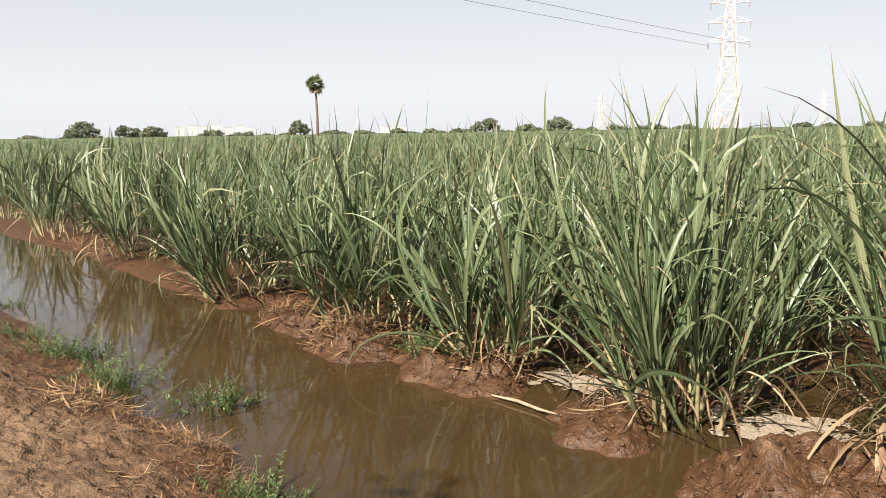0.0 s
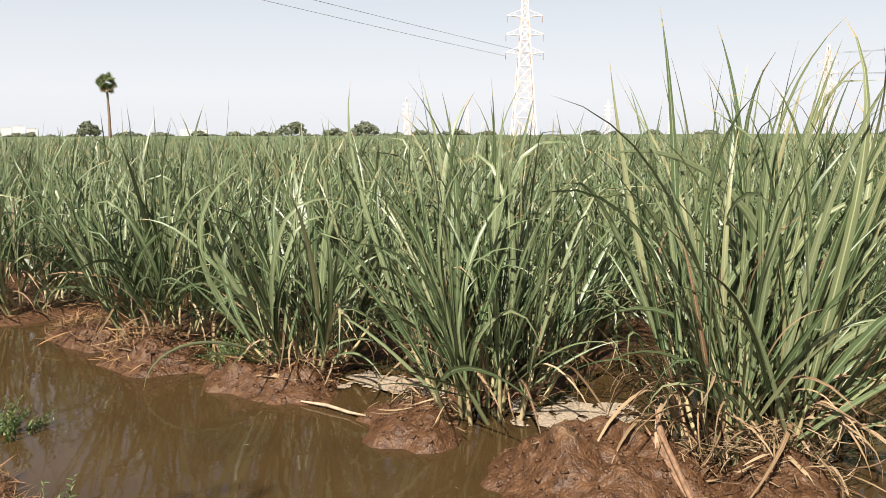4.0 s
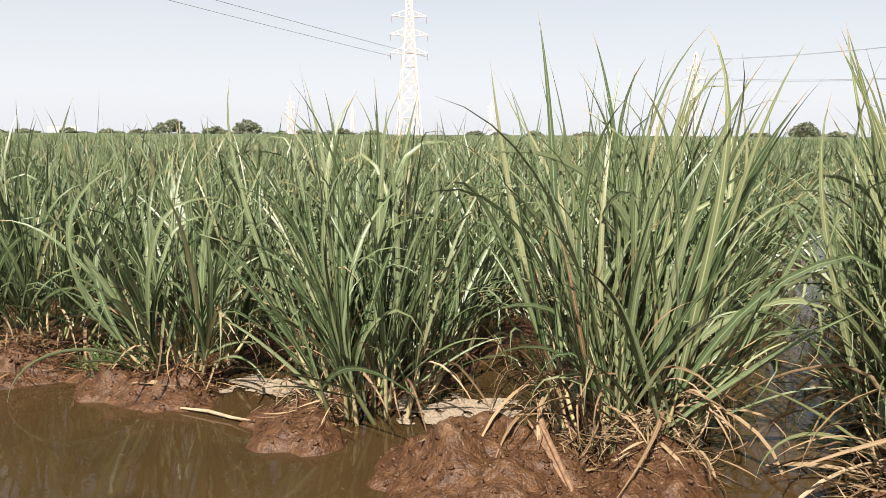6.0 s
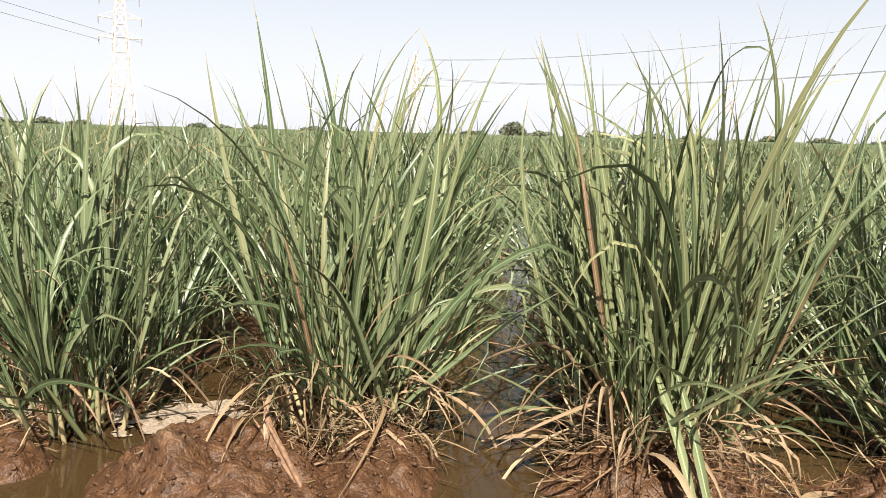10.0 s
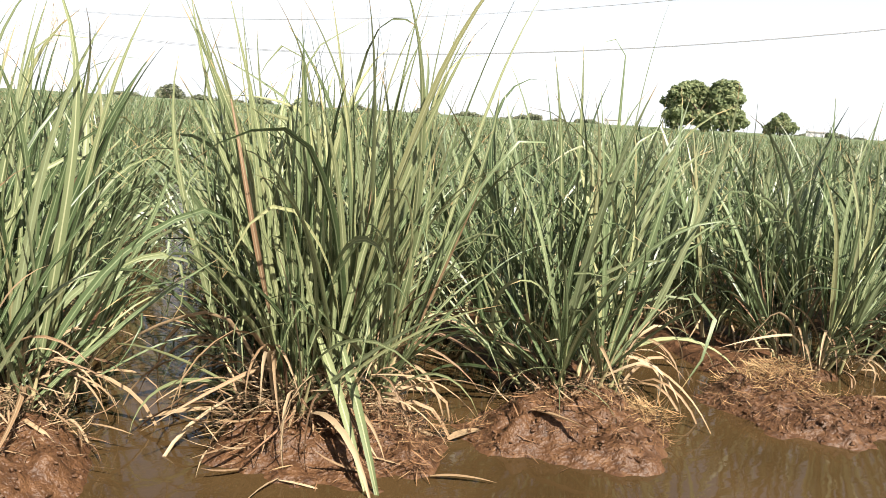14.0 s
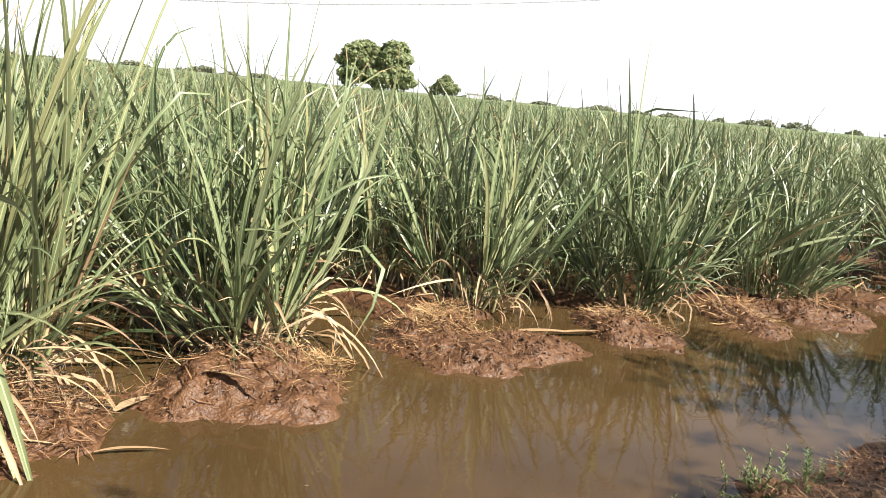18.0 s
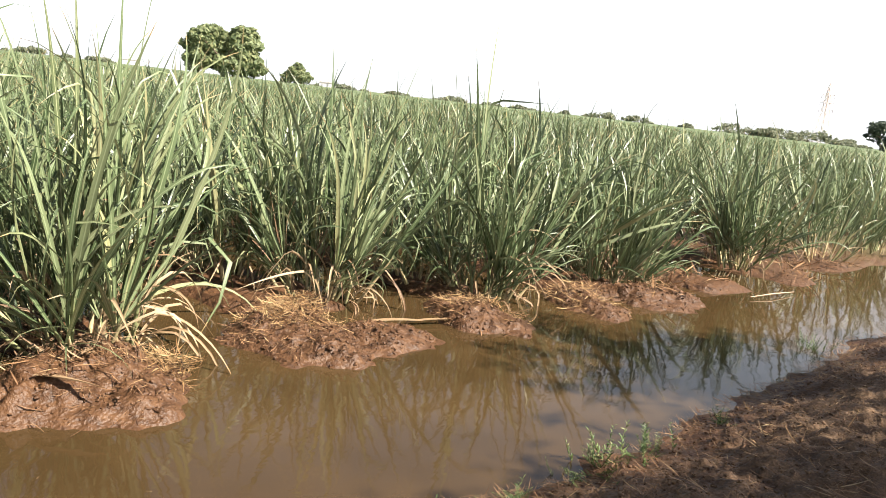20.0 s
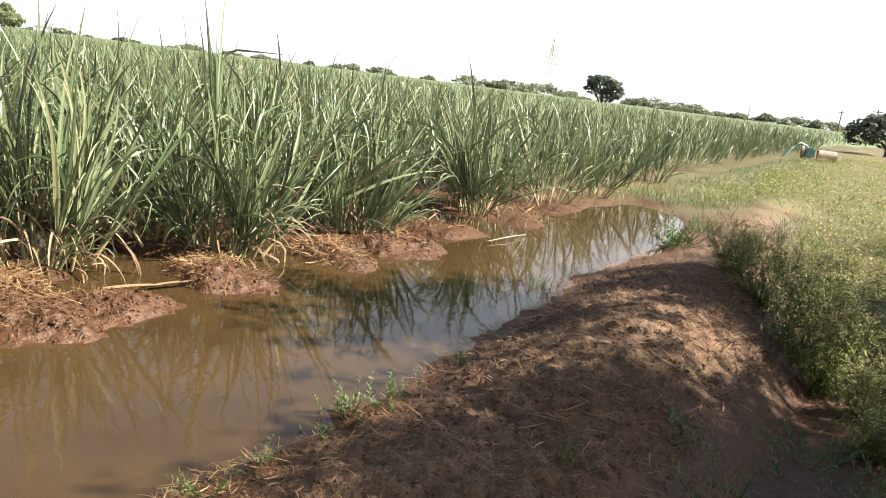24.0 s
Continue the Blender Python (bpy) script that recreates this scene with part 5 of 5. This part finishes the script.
thorn_tree(4.4, -6.6, 66, [(5.0, -2.5, 4.2), (5.5, -2.6, 4.2), (2.77, -3.60, 4.4), (3.23, -3.47, 4.1), (2.86, -3.86, 4.3), (3.67, -4.05, 4.4), (3.13, -4.17, 4.1), (2.46, -3.76, 4.3), (2.55, -4.06, 4.2), (3.57, -4.40, 4.4), (3.48, -3.99, 4.5), (3.27, -4.05, 4.4), (3.73, -3.57, 4.1), (6.36, -4.11, 4.3), (3.65, -4.8, 4.2), (4.05, -4.95, 4.3), (4.45, -4.5, 4.2), (3.3, -4.9, 4.1), (6.0, -4.3, 4.2), (6.6, -4.4, 4.2), (7.0, -4.1, 4.3)], (3.3, -0.78, 0.72))
# a second acacia, out of view, added to widen the shade
thorn_tree(0.6, -5.6, 67, [(2.1, -3.6, 4.0), (1.5, -3.2, 4.3), (0.9, -3.1, 4.1), (0.3, -3.0, 4.4), (1.9, -3.6, 4.2), (-0.1, -3.3, 4.3)])


# ---- small things on mud and water ----
def foam(x, y, rx, ry, seed, label):
    """A thin raft of froth with a ragged outline."""
    n = 70
    gx2, gy2 = np.meshgrid(np.linspace(-1, 1, n), np.linspace(-1, 1, n), indexing="ij")
    wx2, wy2 = x + gx2 * rx, y + gy2 * ry
    d = 1 - np.hypot(gx2, gy2) + 0.55 * fbm(wx2, wy2, 7.0, 4, seed)
    z = np.maximum(height(wx2.ravel(), wy2.ravel()).reshape(n, n), 0) + 0.005 + 0.004 * np.clip(d, 0, 1) * (0.6 + 0.4 * fbm(wx2, wy2, 30.0, 2, 9))
    holes = fbm(wx2, wy2, 16.0, 3, seed + 20)
    F = [(i * n + j, (i + 1) * n + j, (i + 1) * n + j + 1, i * n + j + 1) for i in range(n - 1) for j in range(n - 1) if d[i, j] > 0.30 + 1.1 * holes[i, j]]
    ob = new("foam", net("foam", np.stack([gx2.ravel() * rx, gy2.ravel() * ry, z.ravel()], 1), F, M_FOAM, None, True))
    ob.location = (x, y, 0)
    tagged(ob, label, "foam", "froth on the water")


foam(-2.03, 3.6, 0.34, 0.18, 3, "pale dirty froth floating at the cane's foot")
foam(-1.06, 3.46, 0.28, 0.16, 5, "pale dirty froth trapped behind the mud heap")
foam(-0.9, 3.66, 0.26, 0.14, 6, "pale dirty froth trapped behind the mud heap")


def rod(name, pts, radii, mat, label, category, sides=7):
    c = Vector(pts[0])
    tagged(new(name, tube_mesh(name, [Vector(p) - c for p in pts], radii, mat, sides)), label, category).location = c


rod("stick", [(-2.28, 3.14, 0.015), (-2.12, 3.13, 0.02), (-1.98, 3.10, 0.016), (-1.86, 3.06, 0.03)], [0.005, 0.009, 0.008, 0.004], M_STICK, "pale peeled stick floating at the mud bank", "stick")
r = np.random.default_rng(19)
p = [blade(r, 10, 0.16, 1.0, 0.115, 0.02, 0.75, 5, (0.62, 0.25), 0.3), blade(r, 10, 0.10, 1.0, 0.07, -0.04, 0.9, 5, (0.4, -0.2), -0.5), tube([(0, 0, 0), (0.02, 0.01, 0.4), (0.05, 0, 0.8)], [0.022, 0.026, 0.012], None, 7)]
b = joined([(np.asarray(v) * 0.40, f, u) for v, f, u in p[:2]] + [(np.asarray(p[2][0]) * 0.40, p[2][1], p[2][2])])
stem = tagged(new("dead_stem", net("dead_stem", b[0], b[1], M_STEM, b[2], True)), "split brown dead cane sheath leaning on the mud heap", "cane stem")
foot = Vector((-0.365, 2.70, height_at(-0.365, 2.70) - 0.01))
stem.matrix_basis = Matrix.Translation(foot) @ (Vector((-0.60, 3.0, height_at(-0.60, 3.0) + 0.10)) - foot).to_track_quat("Z", "X").to_matrix().to_4x4()
rod("stick", [(6.85, 1.33, 0.02), (7.15, 1.22, 0.03), (7.5, 1.12, 0.02)], [0.003, 0.006, 0.003], M_STICK, "pale stick lying at the water's edge", "stick")
rod("stick", [(0.6, 2.66, 0.09), (0.72, 2.76, 0.13), (0.82, 2.9, 0.14)], [0.004, 0.005, 0.003], M_STEM, "thin dark twig lying on the mud heap", "twig")


def lying_leaf(x, y, spin, length, wide, label, mat=M_DRY, lift=0.012, bend=0.3):
    r = np.random.default_rng(int(abs(x * 100) + abs(y * 37)))
    p = blade(r, 9, bend, 1.0, wide / length, r.uniform(-0.1, 0.1), 0.4, 3)
    ob = new("fallen_leaf", net("fallen_leaf", p[0] * length, p[1], mat, p[2], True))
    ob.matrix_basis = pose(x, y, max(height_at(x, y), 0) + lift, 0, 82, spin)
    tagged(ob, label, "leaf", "leaves fallen on the mud")


for x, y, spin, ln, wd, lb in ((1.42, 2.78, 20, 0.22, 0.05, "pale withered cane leaf lying in the furrow"), (1.22, 2.5, -24, 0.24, 0.018, "green and tan cane leaf fallen on the mud"), (1.75, 2.72, -70, 0.3, 0.04, "tan dry cane leaf lying on the mud heap"), 
                                (-2.6, 3.2, 10, 0.24, 0.04, "orange dry leaf lying on the dark mud bank"), (-3.7, 3.3, -15, 0.4, 0.03, "pale dry cane leaf on the straw"), (-0.95, 3.12, -40, 0.4, 0.05, "tan dry cane leaf hanging over the mud"),
                               (-1.0, 3.22, -60, 0.36, 0.05, "tan dry cane leaf hanging over the mud"), (0.3, 3.3, 10, 0.4, 0.035, "tan dry cane leaf across the furrow"), (3.85, 2.55, -30, 0.5, 0.04, "brown dry cane leaf on the mud bank"), (3.6, 2.7, -35, 0.5, 0.04, "brown dry cane leaf on the mud bank"), (4.6, 2.7, 15, 0.4, 0.04, "tan dry cane leaf by the furrow")):
    lying_leaf(x, y, spin, ln, wd, lb)

# the broken leaf that hangs forward over the mud
r = np.random.default_rng(3)
hang = tagged(new("hanging_leaf"), "broken green cane leaf hanging folded to the mud", "leaf")
hang.location = (1.0, 2.96, 0.42)
for k, (dx, dy, ln, lean) in enumerate(((0.0, 0.0, 0.84, 0), (-0.075, 0.02, 0.74, 5))):
    p = blade(r, 10, 0.35, 1.2, 0.038 / ln, 0.0, 0.5, 3)
    part("leaf", net("leaf", p[0] * ln, p[1], M_PALE, p[2], True), hang, pose(dx, dy, 0, 0, 122, -90 + lean))


# ---- far things: pump, poles, houses ----
def boxed(x0, y0, z0, x1, y1, z1, bev=0.02):
    bm = bmesh.new()
    bmesh.ops.create_cube(bm, size=1.0, matrix=Matrix.LocRotScale(((x0 + x1) / 2, (y0 + y1) / 2, (z0 + z1) / 2), None, (abs(x1 - x0), abs(y1 - y0), abs(z1 - z0))))
    if bev:
        bmesh.ops.bevel(bm, geom=list(bm.edges), offset=bev, segments=2, affect="EDGES")
    return bm


pump = tagged(new("pump_engine"), "dark green diesel pump engine on a block beside the field", "pump engine")
pump.location = (35.0, -5.2, 0.10)
part("base", solid(boxed(-0.15, -0.7, -0.35, 0.55, 0.35, 0.02, 0.03), M_BLOCK), pump, None, "rough concrete plinth")
part("engine_block", solid(boxed(-0.05, -0.1, 0.0, 0.45, 0.25, 0.42, 0.05), M_ENGINE), pump)
wheel = bmesh.new()
bmesh.ops.create_cone(wheel, cap_ends=True, segments=20, radius1=0.24, radius2=0.24, depth=0.1, matrix=pose(0.2, 0.34, 0.24, 90))
part("flywheel", solid(wheel, M_INSUL), pump)
part("pipe", tube_mesh("pipe", [(0.2, 0.2, 0.45), (0.2, 0.45, 0.55), (0.1, 0.75, 0.35), (0.0, 1.1, -0.15)], [0.06, 0.06, 0.06, 0.06], M_HOSE, 8), pump, None, "pale green delivery hose")
drum = tagged(new("concrete_pipe"), "pale tan concrete pipe lying beside the pump", "pipe")
drum.location = (35.4, -5.8, 0.22)
part("ring", tube_mesh("ring", [(0, 0.34, 0), (0, -0.34, 0)], [0.26, 0.26], M_BLOCK, 18), drum)
part("bore", tube_mesh("bore", [(0, 0.345, 0), (0, -0.345, 0)], [0.18, 0.18], M_BLOCK, 18), drum)


def utility_pole(az, d, tall):
    p = tagged(new("utility_pole"), "distant wooden utility pole with a cross arm", "utility pole", "poles on the horizon")
    p.location = polar(az, d)
    p.rotation_euler[2] = radians(-az)
    part("pole", tube_mesh("pole", [(0, 0, -0.2), (0, 0, tall)], [0.16, 0.11], M_BARK, 8), p)
    part("cross_arm", tube_mesh("cross_arm", [(-0.9, 0, tall - 0.5), (0.9, 0, tall - 0.5)], [0.08, 0.08], M_BARK, 5), p)


utility_pole(99.6, 210, 6.0)
utility_pole(94.2, 330, 6.5)
utility_pole(101.6, 170, 6.0)


def house(az, d, wide, tall, floors, bays, label):
    h = tagged(new("building"), label, "building", "buildings on the horizon")
    h.location = polar(az, d)
    h.rotation_euler[2] = radians(-az)
    part("wall", solid(boxed(-wide / 2, 0, -1, wide / 2, wide * 0.6, tall, 0), M_WHITE), h)
    part("roof", solid(boxed(-wide / 2 - 0.3, -0.3, tall, wide / 2 + 0.3, wide * 0.6 + 0.3, tall + 0.5, 0), M_ROOF), h)
    me = solid(boxed(-0.5, -0.06, -0.5, 0.5, 0.1, 0.5, 0), M_WINDOW)
    for f in range(floors):
        for k in range(bays):
            part("window", me, h, Matrix.LocRotScale((-wide / 2 + wide * (k + 0.5) / bays, 0, tall * (f + 0.55) / floors), None, (wide / bays * 0.45, 1, tall / floors * 0.5)))


for az, w, t in ((-56.9, 16, 17), (-56.1, 15, 19), (-55.4, 16, 18), (-54.6, 18, 20), (-53.8, 14, 15), (-53.1, 16, 18), (-52.4, 14, 14), (-43.2, 20, 13), (-42.2, 22, 12)):
    house(az, 1500, w, t, 5, 4, "hazy white apartment block on the horizon")
house(35.6, 420, 9, 3.4, 1, 3, "low white shed beyond the cane")
house(48.3, 420, 8, 3.2, 1, 3, "low white shed beyond the cane")
house(33.8, 500, 6, 3.2, 1, 2, "low white shed beyond the cane")
